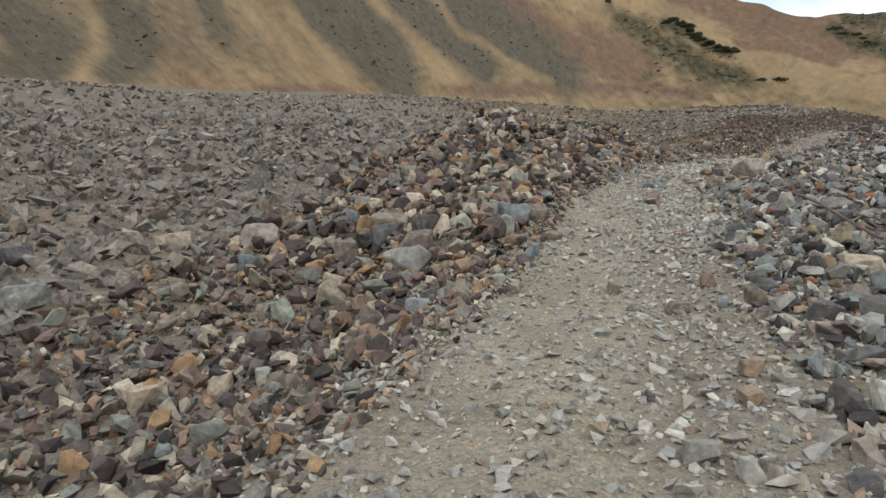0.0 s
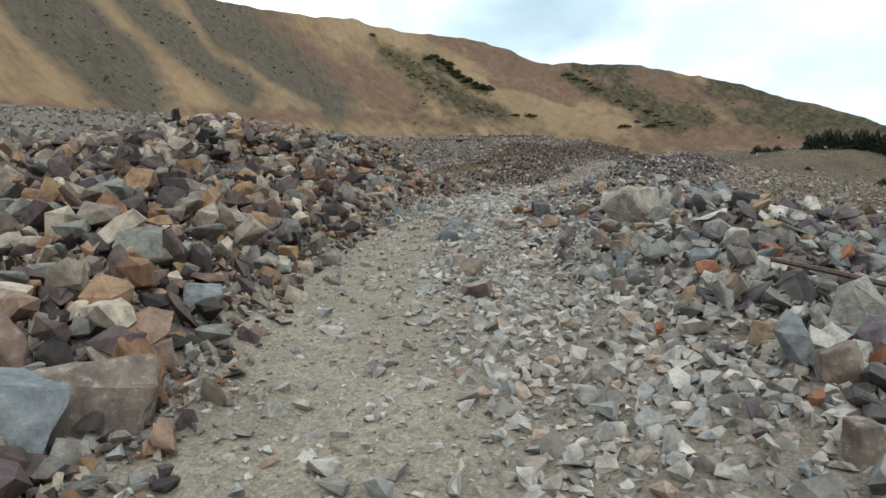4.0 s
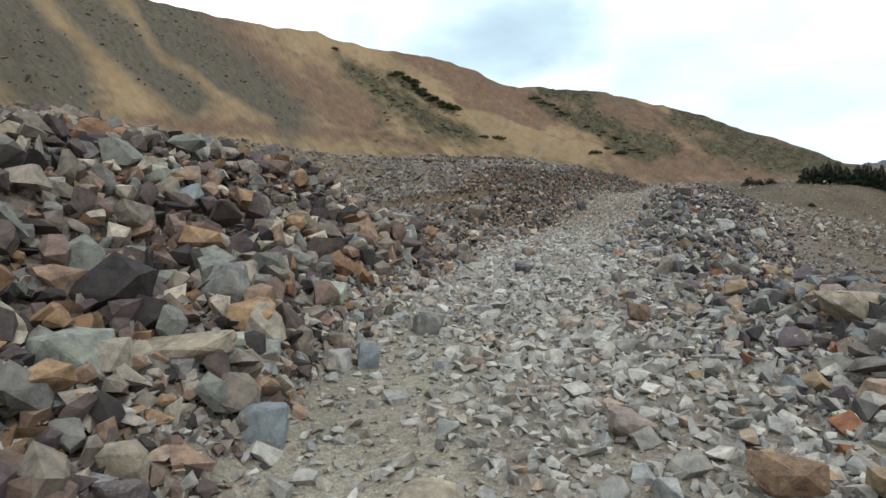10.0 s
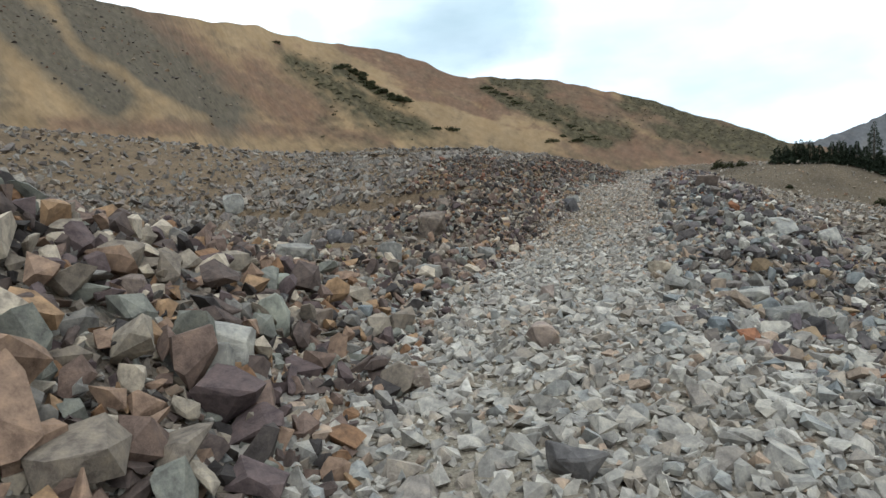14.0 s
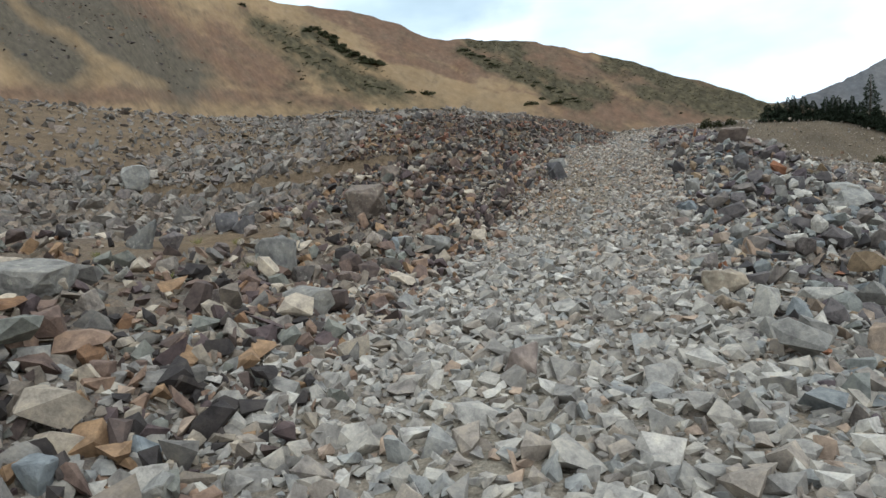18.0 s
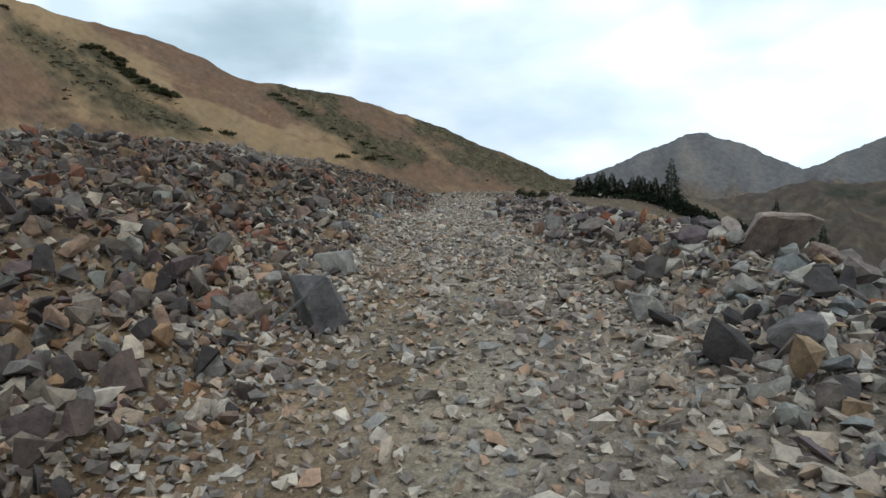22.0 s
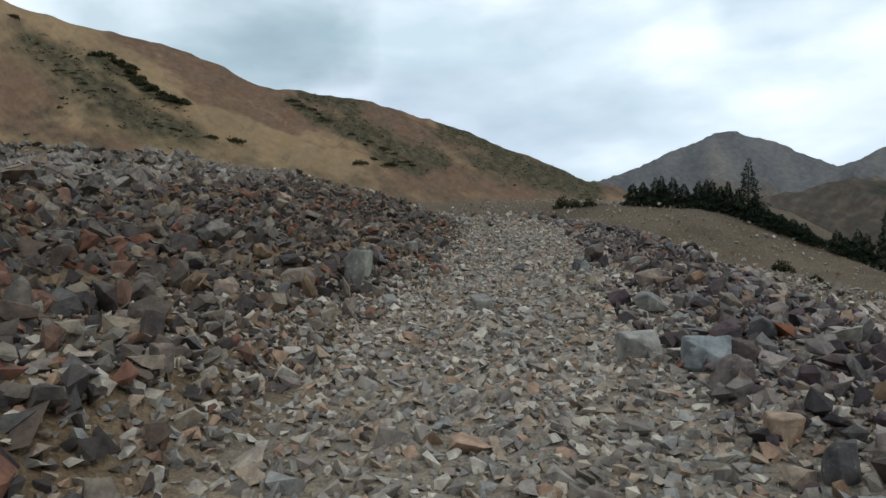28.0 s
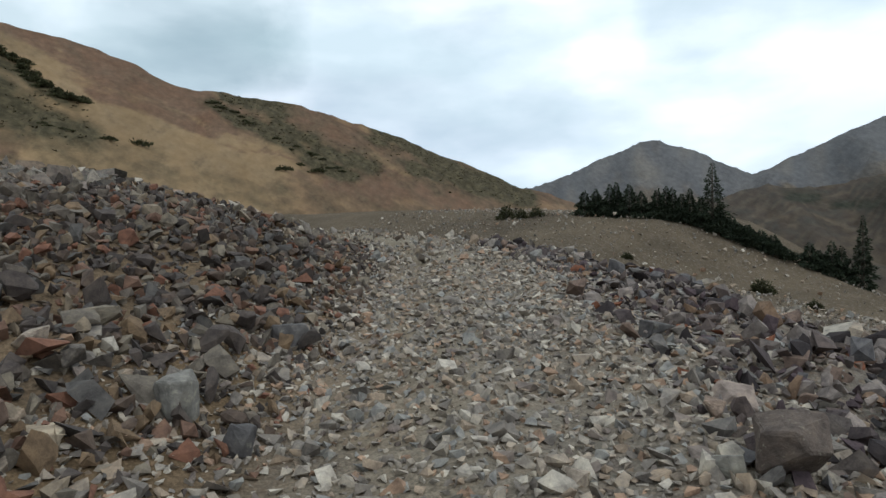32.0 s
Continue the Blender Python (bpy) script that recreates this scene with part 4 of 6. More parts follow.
def build_rubble():
    r = np.random.RandomState(5)
    fine, chip, block, pebble, crumb = stone_shapes(30, 7, 1, 0.36), stone_shapes(36, 10, 2, 0.46), stone_shapes(40, 14, 3, 0.26), stone_shapes(30, 8, 4, 0.47), stone_shapes(24, 6, 6, 0.45)
    # gravel on the track, thin where the wheels keep it bare
    x, y, run, off = along_track(r, 0.088, 0, 82, -3.0, 3.1)
    keep = r.uniform(0, 1, len(x)) > np.maximum(worn(run, off + 0.15 * waves(x, y, 1.4, 11)), 0.06 + 0.25 * (waves(x, y, 2.2, 61) > 0.5))
    keep &= r.uniform(0, 1, len(x)) < np.interp(off, [-3.0, -1.9, 2.3, 3.1], [0.45, 1, 1, 0.6])
    keep &= r.uniform(0, 1, len(x)) < np.interp(run, [60, 72], [1.0, 0.55])
    keep &= r.uniform(0, 1, len(x)) < np.interp(run, [38, 44], [1.0, 0.95])
    x, y, run = x[keep], y[keep], run[keep]
    size = sizes(r, len(x), 0.085, 0.45, 0.04, 0.24) * np.interp(run, [0, 10, 14, 24, 30, 36, 42, 48, 74], [0.8, 0.85, 1.0, 1.0, 1.25, 1.2, 0.9, 1.0, 1.0])
    early = run + r.normal(0, 1.5, len(x)) < 38
    scatter("track_gravel", x[early], y[early], size[early], pebble + chip[:6], MAT_GRAVEL, "dusty grey and tan gravel strewn on the track", 51, 0.3, 0.1)
    scatter("brown_track_gravel", x[~early], y[~early], size[~early], pebble + chip[:6], MAT_BROWN_GRAVEL, "brown, ochre and pale gravel strewn on the track", 58, 0.3, 0.1)
    x, y, run, off = along_track(r, 0.078, 38, 76, -2.7, 2.6)
    keep = r.uniform(0, 1, len(x)) < np.interp(run, [38, 42, 64, 76], [0.3, 0.9, 0.9, 0.4])
    scatter("track_grit", x[keep], y[keep], sizes(r, int(keep.sum()), 0.074, 0.42, 0.034, 0.18), crumb, MAT_BROWN_GRAVEL, "small brown and pale grit pressed into the track", 59, 0.5, 0.1)
    x, y, run, off = along_track(r, 0.085, 0, 26, -1.7, 1.7)
    keep = r.uniform(0, 1, len(x)) < 0.15 + 0.75 * worn(run, off)
    scatter("lane_grit", x[keep], y[keep], sizes(r, int(keep.sum()), 0.036, 0.4, 0.02, 0.09), crumb, MAT_GRAVEL, "fine dusty grit pressed into the wheel lanes", 65, 0.5, 0.08)
    # the middle stretch is covered with broken stone from bank to bank
    x, y, run, off = along_track(r, 0.1, 6, 46, -2.2, 2.9)
    keep = r.uniform(0, 1, len(x)) < np.where(off > 0.35, np.interp(run, [8, 13, 40, 44], [0.0, 0.85, 1.0, 0.0]), np.interp(run, [20, 24, 40, 44], [0.0, 1.0, 1.0, 0.0])) * (1 - 0.6 * worn(run, off))
    scatter("track_stones", x[keep], y[keep], sizes(r, int(keep.sum()), 0.088, 0.5, 0.045, 0.28), chip, MAT_TRACK_STONE, "broken grey stones covering the steep track", 60, 0.35, 0.12)
    # loose pieces that have rolled down to the foot of the bank
    x, y, run, off = along_track(r, 0.13, 6, 40, -2.9, -1.25)
    keep = r.uniform(0, 1, len(x)) < np.interp(off, [-2.9, -1.7, -1.25], [0.9, 0.9, 0.25]) * (1 - 0.5 * worn(run, off))
    scatter("bank_foot_stones", x[keep], y[keep], sizes(r, int(keep.sum()), 0.135, 0.42, 0.06, 0.32), chip, MAT_RUBBLE, "loose angular grey and brown stones at the foot of the bank", 66, 0.5, 0.2)
    # rubble banks: chips below, blocks and slabs on top
    for name, mat, lo, hi, label, seed in (("bank_rubble", MAT_RUBBLE, -1, 56, "heaped angular grey, brown and rust rubble", 52), ("dark_bank_rubble", MAT_DARK, 46, 82, "heaped dark angular rubble with rusty and pale pieces", 62)):
        share = ([44, 53], [1, 0] if lo < 40 else [0, 1])
        for top, cell, middle, wide, lift in ((False, 0.112, 0.132, 0.42, 0.18), (True, 0.178, 0.172, 0.42, 0.42)):
            x, y, run, off = spread(r, cell, lo, hi, -7.8, -1.3)
            keep = r.uniform(0, 1, len(x)) < np.interp(-off, [1.3, 1.7, 5.0, 7.8], [0.8, 1.0, 1.0, 0.55])
            keep &= (r.uniform(0, 1, len(x)) > hollow(run, off) * 1.15) & (r.uniform(0, 1, len(x)) < np.interp(run, *share))
            size = sizes(r, len(x), middle, wide, 0.05, 0.36)
            if top:
                keep &= r.uniform(0, 1, len(x)) < np.interp(run, [0, 6, 11, 28, 34, 46, 74], [0.25, 0.4, 0.8, 0.8, 0.45, 0.5, 0.5]) * np.interp(-off, [1.5, 2.1], [0.12, 1])
                size *= np.interp(run, [6, 11, 28, 34, 44, 48], [1.0, 1.42, 1.42, 1.1, 1.0, 0.95])
            size *= np.interp(-off, [1.3, 2.2, 6.5, 8.0], [0.7, 1, 1, 1.25])
            scatter(name if top else name.replace("rubble", "chips"), x[keep], y[keep], size[keep], block if top else fine, mat, label if top else label.replace("heaped", "packed small"), seed + 2 * top, 0.9, lift)
        for top, cell, middle, wide, lift in ((False, 0.118, 0.126, 0.42, 0.17), (True, 0.21, 0.172, 0.42, 0.38)):
            x, y, run, off = spread(r, cell, lo, hi, 1.5, 6.8)
            keep = r.uniform(0, 1, len(x)) < np.interp(off - np.interp(run, [9, 14, 22, 26, 33, 37, 48, 54], [0.0, 0.6, 0.5, 0.2, 0.3, 0.0, 0.0, 0.4]), [1.5, 2.0, 4.0, 6.8], [0.4, 1.0, 0.95, 0.5])
            keep &= r.uniform(0, 1, len(x)) < np.interp(run, *share)
            if top:
                keep &= r.uniform(0, 1, len(x)) < np.interp(run, [0, 15, 20, 30, 36, 48, 52], [0.85, 0.85, 0.5, 0.5, 0.85, 0.85, 0.6]) * np.interp(off - np.interp(run, [10, 16, 30, 36], [0, 0.9, 0.9, 0]), [1.5, 2.3], [0.2, 1])
            size = sizes(r, int(keep.sum()), middle, wide, 0.05, 0.36) * (1.0 if not top else 1.12 if lo < 40 else 0.98)
            scatter(name.replace("bank", "berm") if top else name.replace("bank_rubble", "berm_chips"), x[keep], y[keep], size, block if top else fine, MAT_BERM if lo < 40 else MAT_PURPLE,
                    label.replace("heaped", "loose" if top else "small") + " along the berm", seed + 1 + 2 * top, 0.8, lift)
    # scree farther off
    x, y, run, off = along_track(r, 0.235, -2, 84, -24, -7.6)
    keep = r.uniform(0, 1, len(x)) < np.interp(-off, [7.6, 14, 24], [1, 0.9, 0.6])
    x, y, run, off = x[keep], y[keep], run[keep], off[keep]
    keep = r.uniform(0, 1, len(x)) > 0.5 * hollow(run, off + 1.5)
    scatter("scree", x[keep], y[keep], sizes(r, int(keep.sum()), 0.26, 0.45, 0.1, 0.7), crumb + fine[:10], MAT_SCREE, "scree of broken brown and grey stones", 54, 0.8, 0.16)
    x, y, run, off = along_track(r, 0.55, 0, 84, -46, -24)
    scatter("upper_scree", x, y, sizes(r, len(x), 0.36, 0.4, 0.15, 0.9), crumb, MAT_SCREE, "scree of broken brown stones on the upper slope", 57, 0.7, 0.1)
    x, y, run, off = along_track(r, 0.30, 4, 84, 6.6, 28)
    keep = r.uniform(0, 1, len(x)) < np.interp(off, [6.6, 12, 28], [0.95, 0.7, 0.5]) * np.interp(run, [20, 34, 44], [0.85, 0.9, 0.5])
    scatter("lower_scree", x[keep], y[keep], sizes(r, int(keep.sum()), 0.2, 0.5, 0.07, 0.6), crumb, MAT_SLOPE, "sparse stones on the falling brown slope", 55, 0.6, 0.1)
    x, y, run, off = along_track(r, 0.34, 50, 120, -9, 42)
    keep = (r.uniform(0, 1, len(x)) < np.interp(run, [46, 52, 80, 116], [0, 0.9, 0.8, 0.4])) & ((off > 4) | (run > 72)) & (waves(x, y, 3.0, 63) > -0.6) & (x < 60)
    scatter("slope_pebbles", x[keep], y[keep], sizes(r, int(keep.sum()), 0.15, 0.5, 0.06, 0.5), crumb, MAT_BROWN_GRAVEL, "small brown and grey stones on the dry slope", 64, 0.5, 0.4)
    x, y, run, off = along_track(r, 0.2, 8, 46, 6.4, 13)
    scatter("slope_rubble", x, y, sizes(r, len(x), 0.17, 0.4, 0.07, 0.45), fine, MAT_SCREE, "packed grey and brown stones on the outer slope", 56, 0.7, 0.12)


build_ground()
build_mountains()
build_rubble()


# ---- single rocks ----
def part(name, bm, mat, parent, label=""):
    me = bpy.data.meshes.new(name)
    bm.to_mesh(me)
    bm.free()
    me.materials.append(mat)
    ob = new(name, me)
    if parent:
        ob.parent = parent
    return tagged(ob, label) if label else ob


def rock_hull(r, points, flat, worn, splits=(0.3, 0.2)):
    """One broken rock about a metre across: a hull of scattered points with chipped edges."""
    bm = bmesh.new()
    p = r.normal(size=(points, 3))
    p = p / np.linalg.norm(p, axis=1)[:, None] * r.uniform(0.8, 1.0, (points, 1))
    cut = r.uniform(0.42, 0.7, 3)
    p = np.clip(p, -cut, cut[::-1] * 0.95) * np.array([1, r.uniform(0.65, 0.95), flat]) * 0.80
    for v in p:
        bm.verts.new(v)
    hull = bmesh.ops.convex_hull(bm, input=bm.verts)
    bmesh.ops.delete(bm, geom=[g for g in hull["geom_interior"] if isinstance(g, bmesh.types.BMVert)], context="VERTS")
    bmesh.ops.dissolve_limit(bm, angle_limit=radians(14), verts=bm.verts, edges=bm.edges)
    bmesh.ops.bevel(bm, geom=bm.edges[:], offset=worn, segments=1, affect="EDGES", profile=0.5)
    bmesh.ops.triangulate(bm, faces=bm.faces)
    for longest in splits:
        bmesh.ops.subdivide_edges(bm, edges=[e for e in bm.edges if e.calc_length() > longest], cuts=1, use_grid_fill=False)
        bmesh.ops.triangulate(bm, faces=bm.faces)
    bm.normal_update()
    seed = Vector((r.uniform(0, 50), r.uniform(0, 50), 0))
    for v in bm.verts:
        v.co += v.normal * (0.03 * noise.noise(v.co * 3.0 + seed) + 0.022 * noise.noise(v.co * 9.0 + seed))
    return bm


def ground_at(x, y):
    return float(lay_of_land(np.array([x]), np.array([y]))[0][0])


TONE_WORDS = {"grey": "grey weathered", "blue": "blue-grey slabby", "tan": "tan dusty", "brown": "brown fractured", "dark": "dark grey angular", "pale": "pale grey sharp-edged",
              "rust": "rust-stained", "pink": "pinkish broken", "orange": "orange and brown stained", "green": "pale greenish flat-faced", "lichen": "pale lichen-spotted"}
BOULDERS = np.random.RandomState(77)


def boulder(x, y, wide, high, tone, turn):
    """One boulder as wide and as high as given, its foot sunk into the rubble."""
    r = BOULDERS
    bm = rock_hull(r, int(r.randint(12, 24)), r.uniform(0.55, 0.95), 0.022)
    p = np.array([v.co for v in bm.verts])
    lo, hi = p.min(0), p.max(0)
    full = np.array([wide, wide * r.uniform(0.62, 0.95), high * 1.25]) * 0.92
    for v in bm.verts:
        v.co = Vector((np.array(v.co) - (lo + hi) / 2) / (hi - lo) * full)
    ob = part("boulder", bm, BOULDER_STONE[tone], None)
    ob.matrix_world = pose(x, y, ground_at(x, y) + 0.375 * high, *r.uniform(-9, 9, 2), turn + r.uniform(-18, 18))
    off = track_frame(np.array([x]), np.array([y]))[1][0]
    where = "lying on the gravel track" if abs(off) < 1.5 else "resting on the rubble bank" if abs(off) < 6 else "on the open scree"
    size = "large " if max(wide, high) > 0.75 else "small " if max(wide, high) < 0.32 else ""
    tagged(ob, size + TONE_WORDS[tone] + " boulder " + where, "boulder", "boulders by the track")


boulder(-10.28, 3.68, 0.88, 0.49, "pink", 22)
boulder(-9.48, 2.40, 0.47, 0.33, "blue", 22)
boulder(-9.30, 2.92, 0.49, 0.26, "orange", 22)
boulder(-7.49, 2.10, 0.48, 0.36, "tan", 22)
boulder(-11.67, 2.78, 0.80, 0.32, "tan", 22)
boulder(-7.44, 4.06, 0.89, 0.42, "dark", 22)
boulder(-6.51, 3.20, 0.70, 0.45, "brown", 22)
boulder(-7.85, 4.11, 0.56, 0.36, "brown", 22)
boulder(-7.27, -2.07, 0.59, 0.29, "tan", 22)
boulder(-6.46, -1.82, 0.26, 0.30, "tan", 22)
boulder(-6.18, -1.44, 0.24, 0.17, "pale", 22)
boulder(-7.64, 0.81, 0.38, 0.36, "green", 22)
boulder(-5.19, 0.38, 0.36, 0.23, "blue", 22)
boulder(-6.04, -2.97, 0.19, 0.13, "blue", 22)
boulder(0.14, 3.11, 0.61, 0.32, "tan", 22)
boulder(-0.52, -0.20, 0.30, 0.21, "pale", 22)
boulder(-0.76, 0.30, 0.39, 0.27, "dark", 22)
boulder(-0.70, -1.02, 0.31, 0.19, "dark", 22)
boulder(-1.51, -1.33, 0.20, 0.14, "orange", 22)
boulder(-1.56, -1.92, 0.18, 0.11, "orange", 22)
boulder(-1.90, -2.87, 0.23, 0.14, "grey", 22)
boulder(-2.20, -1.97, 0.15, 0.09, "dark", 22)
boulder(-1.03, -2.70, 0.19, 0.16, "pink", 22)
boulder(-1.65, -3.05, 0.15, 0.13, "pale", 22)
boulder(-1.14, -3.08, 0.14, 0.12, "dark", 22)
boulder(-11.09, -0.73, 0.67, 0.35, "grey", 22)
boulder(-12.57, 0.21, 0.58, 0.40, "dark", 22)
boulder(-5.00, 5.61, 0.69, 0.35, "brown", 22)
boulder(-7.56, 4.36, 0.81, 0.52, "brown", 13)
boulder(-6.71, 4.11, 0.56, 0.38, "dark", 13)
boulder(-6.04, 4.29, 0.52, 0.31, "green", 13)
boulder(-5.14, 4.67, 0.36, 0.37, "brown", 13)
boulder(-9.05, 5.39, 0.34, 0.36, "blue", 13)
boulder(-9.44, 5.01, 0.33, 0.43, "grey", 13)
boulder(-6.51, 2.83, 0.88, 0.41, "grey", 13)
boulder(-7.85, 3.11, 0.48, 0.58, "brown", 13)
boulder(-5.83, 5.37, 0.43, 0.25, "green", 13)
boulder(-5.66, 5.74, 0.41, 0.33, "rust", 13)
boulder(-9.36, 3.11, 0.33, 0.30, "orange", 13)
boulder(-10.43, 4.96, 0.30, 0.34, "rust", 13)
boulder(-7.29, 1.61, 0.50, 0.37, "tan", 13)
boulder(-4.85, 0.77, 0.18, 0.15, "rust", 13)
boulder(-6.08, 1.94, 0.25, 0.25, "blue", 13)
boulder(-5.95, 0.80, 0.36, 0.24, "tan", 13)
boulder(-5.61, 2.62, 0.38, 0.18, "brown", 13)
boulder(-4.17, 1.21, 0.24, 0.14, "pink", 13)
boulder(-4.48, 1.64, 0.22, 0.14, "pale", 13)
boulder(-2.89, 1.28, 0.19, 0.15, "brown", 13)
boulder(-1.76, 1.69, 0.23, 0.19, "rust", 13)
boulder(-1.22, 1.77, 0.27, 0.19, "dark", 13)
boulder(-1.14, 1.37, 0.24, 0.17, "dark", 13)
boulder(-1.30, 0.87, 0.23, 0.24, "brown", 13)
boulder(-1.63, 0.92, 0.14, 0.11, "blue", 13)
boulder(-2.11, 0.80, 0.28, 0.13, "brown", 13)
boulder(0.51, 6.68, 0.58, 0.31, "grey", 13)
boulder(0.35, 5.69, 0.42, 0.28, "dark", 13)
boulder(0.19, 4.51, 0.30, 0.42, "tan", 13)
boulder(-2.57, 0.64, 0.19, 0.12, "grey", 13)
boulder(-5.26, 5.27, 0.71, 0.36, "blue", 3)
boulder(-5.66, 5.06, 0.30, 0.34, "grey", 3)
boulder(-5.13, 4.35, 0.30, 0.49, "green", 3)
boulder(-4.93, 6.24, 0.16, 0.18, "rust", 3)
boulder(-5.05, 7.19, 0.32, 0.21, "blue", 3)
boulder(-2.87, 10.00, 0.31, 0.22, "pink", 3)
boulder(-4.33, 4.58, 0.32, 0.16, "brown", 3)
boulder(-4.77, 4.66, 0.18, 0.15, "grey", 3)
boulder(-2.46, 4.60, 0.21, 0.14, "grey", 3)
boulder(-2.07, 4.76, 0.12, 0.12, "rust", 3)
boulder(-1.92, 4.42, 0.09, 0.07, "tan", 3)
boulder(-1.23, 5.15, 0.18, 0.20, "brown", 3)
boulder(-0.94, 5.83, 0.23, 0.23, "brown", 3)
boulder(0.17, 6.78, 0.47, 0.20, "pink", 3)
boulder(-1.41, 4.02, 0.14, 0.25, "dark", 3)
boulder(-0.68, 10.81, 0.85, 0.57, "lichen", 2)
boulder(-1.18, 15.90, 0.41, 0.33, "dark", 2)
boulder(-6.65, 10.91, 0.43, 0.34, "brown", 2)
boulder(-5.12, 10.13, 0.29, 0.42, "grey", 2)
boulder(-5.28, 9.28, 0.21, 0.21, "dark", 2)
boulder(-5.05, 8.88, 0.16, 0.16, "tan", 2)
boulder(-4.94, 8.83, 0.29, 0.13, "green", 2)
boulder(-5.52, 10.25, 0.20, 0.18, "pink", 2)
boulder(-4.81, 9.35, 0.28, 0.13, "tan", 2)
boulder(-5.90, 11.97, 0.28, 0.33, "tan", 2)
boulder(-6.92, 13.37, 0.41, 0.31, "dark", 2)
boulder(-4.73, 10.44, 0.29, 0.19, "grey", 2)
boulder(-5.73, 10.74, 0.18, 0.18, "tan", 2)
boulder(-3.02, 10.34, 0.18, 0.20, "pink", 2)
boulder(-2.94, 9.78, 0.26, 0.18, "brown", 2)
boulder(-3.19, 13.04, 0.39, 0.26, "blue", 2)
boulder(-2.83, 13.03, 0.32, 0.21, "blue", 2)
boulder(-1.25, 9.13, 0.26, 0.23, "brown", 2)
boulder(-1.46, 8.98, 0.20, 0.19, "grey", 2)
boulder(-1.29, 8.89, 0.18, 0.16, "blue", 2)
boulder(-1.31, 9.85, 0.18, 0.25, "brown", 2)
boulder(-1.11, 9.57, 0.29, 0.16, "brown", 2)
boulder(0.21, 14.36, 0.34, 0.31, "tan", 2)
boulder(1.49, 15.68, 0.53, 0.35, "brown", 2)
boulder(-1.10, 11.37, 0.34, 0.18, "pale", 2)
boulder(-2.09, 14.19, 0.23, 0.19, "pink", 2)
boulder(-5.34, 15.14, 0.34, 0.25, "tan", 2)
boulder(-5.13, 8.68, 0.15, 0.20, "grey", 2)
boulder(-5.23, 12.98, 0.24, 0.24, "orange", 3)
boulder(-5.84, 12.95, 0.27, 0.30, "green", 3)
boulder(-5.51, 12.91, 0.32, 0.18, "orange", 3)
boulder(-5.65, 13.63, 0.29, 0.18, "tan", 3)
boulder(-5.31, 14.88, 0.40, 0.26, "orange", 3)
boulder(-5.06, 14.59, 0.27, 0.25, "pink", 3)
boulder(-5.65, 14.73, 0.37, 0.17, "pale", 3)
boulder(-6.16, 14.74, 0.28, 0.21, "orange", 3)
boulder(-5.86, 13.33, 0.20, 0.20, "rust", 3)
boulder(-5.16, 19.12, 0.52, 0.35, "tan", 3)
boulder(-5.51, 17.13, 0.48, 0.27, "green", 3)
boulder(-6.64, 15.39, 0.37, 0.32, "pink", 3)
boulder(-1.19, 16.05, 0.39, 0.34, "dark", 3)
boulder(-2.11, 14.32, 0.24, 0.20, "orange", 3)
boulder(-3.07, 14.12, 0.32, 0.18, "grey", 3)
boulder(-2.82, 14.37, 0.21, 0.19, "blue", 3)
boulder(-1.63, 13.91, 0.22, 0.12, "tan", 3)
boulder(-1.58, 14.39, 0.21, 0.16, "tan", 3)
boulder(-0.65, 14.94, 0.41, 0.18, "dark", 3)
boulder(-0.39, 14.80, 0.18, 0.22, "dark", 3)
boulder(-4.48, 15.60, 0.22, 0.22, "blue", 3)
boulder(-5.19, 12.50, 0.20, 0.20, "green", 3)
boulder(-4.98, 13.11, 0.25, 0.19, "orange", 3)
boulder(-7.41, 16.20, 0.36, 0.27, "tan", 3)
boulder(-6.99, 15.17, 0.30, 0.25, "green", 3)
boulder(-5.03, 14.46, 0.24, 0.30, "tan", 0)
boulder(-5.75, 15.03, 0.26, 0.16, "tan", 0)
boulder(-5.51, 15.55, 0.37, 0.17, "blue", 0)
boulder(-5.76, 15.80, 0.23, 0.21, "grey", 0)
boulder(-5.10, 17.69, 0.73, 0.18, "tan", 0)
boulder(-4.48, 17.36, 0.32, 0.24, "blue", 0)
boulder(-4.95, 16.53, 0.28, 0.19, "tan", 0)
boulder(-6.75, 22.87, 0.46, 0.27, "pale", 0)
boulder(-7.31, 18.94, 0.32, 0.32, "tan", 0)
boulder(-3.43, 16.49, 0.37, 0.15, "tan", 0)
boulder(-3.36, 20.45, 0.33, 0.18, "grey", 0)
boulder(-2.88, 16.05, 0.31, 0.18, "brown", 0)
boulder(-3.03, 15.20, 0.32, 0.15, "blue", 0)
boulder(-3.30, 15.19, 0.19, 0.13, "pink", 0)
boulder(-2.71, 15.97, 0.18, 0.16, "brown", 0)
boulder(-2.12, 17.36, 0.32, 0.15, "pink", 0)
boulder(0.33, 18.75, 0.63, 0.28, "tan", 0)
boulder(-0.51, 17.28, 0.26, 0.17, "orange", 0)
boulder(-3.87, 25.04, 0.50, 0.32, "grey", 0)
boulder(-2.19, 14.71, 0.18, 0.16, "brown", 0)
boulder(-5.12, 18.82, 0.47, 0.43, "grey", -4)
boulder(-4.78, 18.90, 0.30, 0.24, "tan", -4)
boulder(-4.47, 20.17, 0.42, 0.22, "green", -4)
boulder(-3.40, 20.17, 0.34, 0.25, "grey", -4)
boulder(-4.50, 18.71, 0.25, 0.25, "brown", -4)
boulder(-4.67, 18.23, 0.25, 0.21, "pale", -4)
boulder(-4.81, 17.88, 0.27, 0.21, "grey", -4)
boulder(-4.21, 18.86, 0.24, 0.18, "pale", -4)
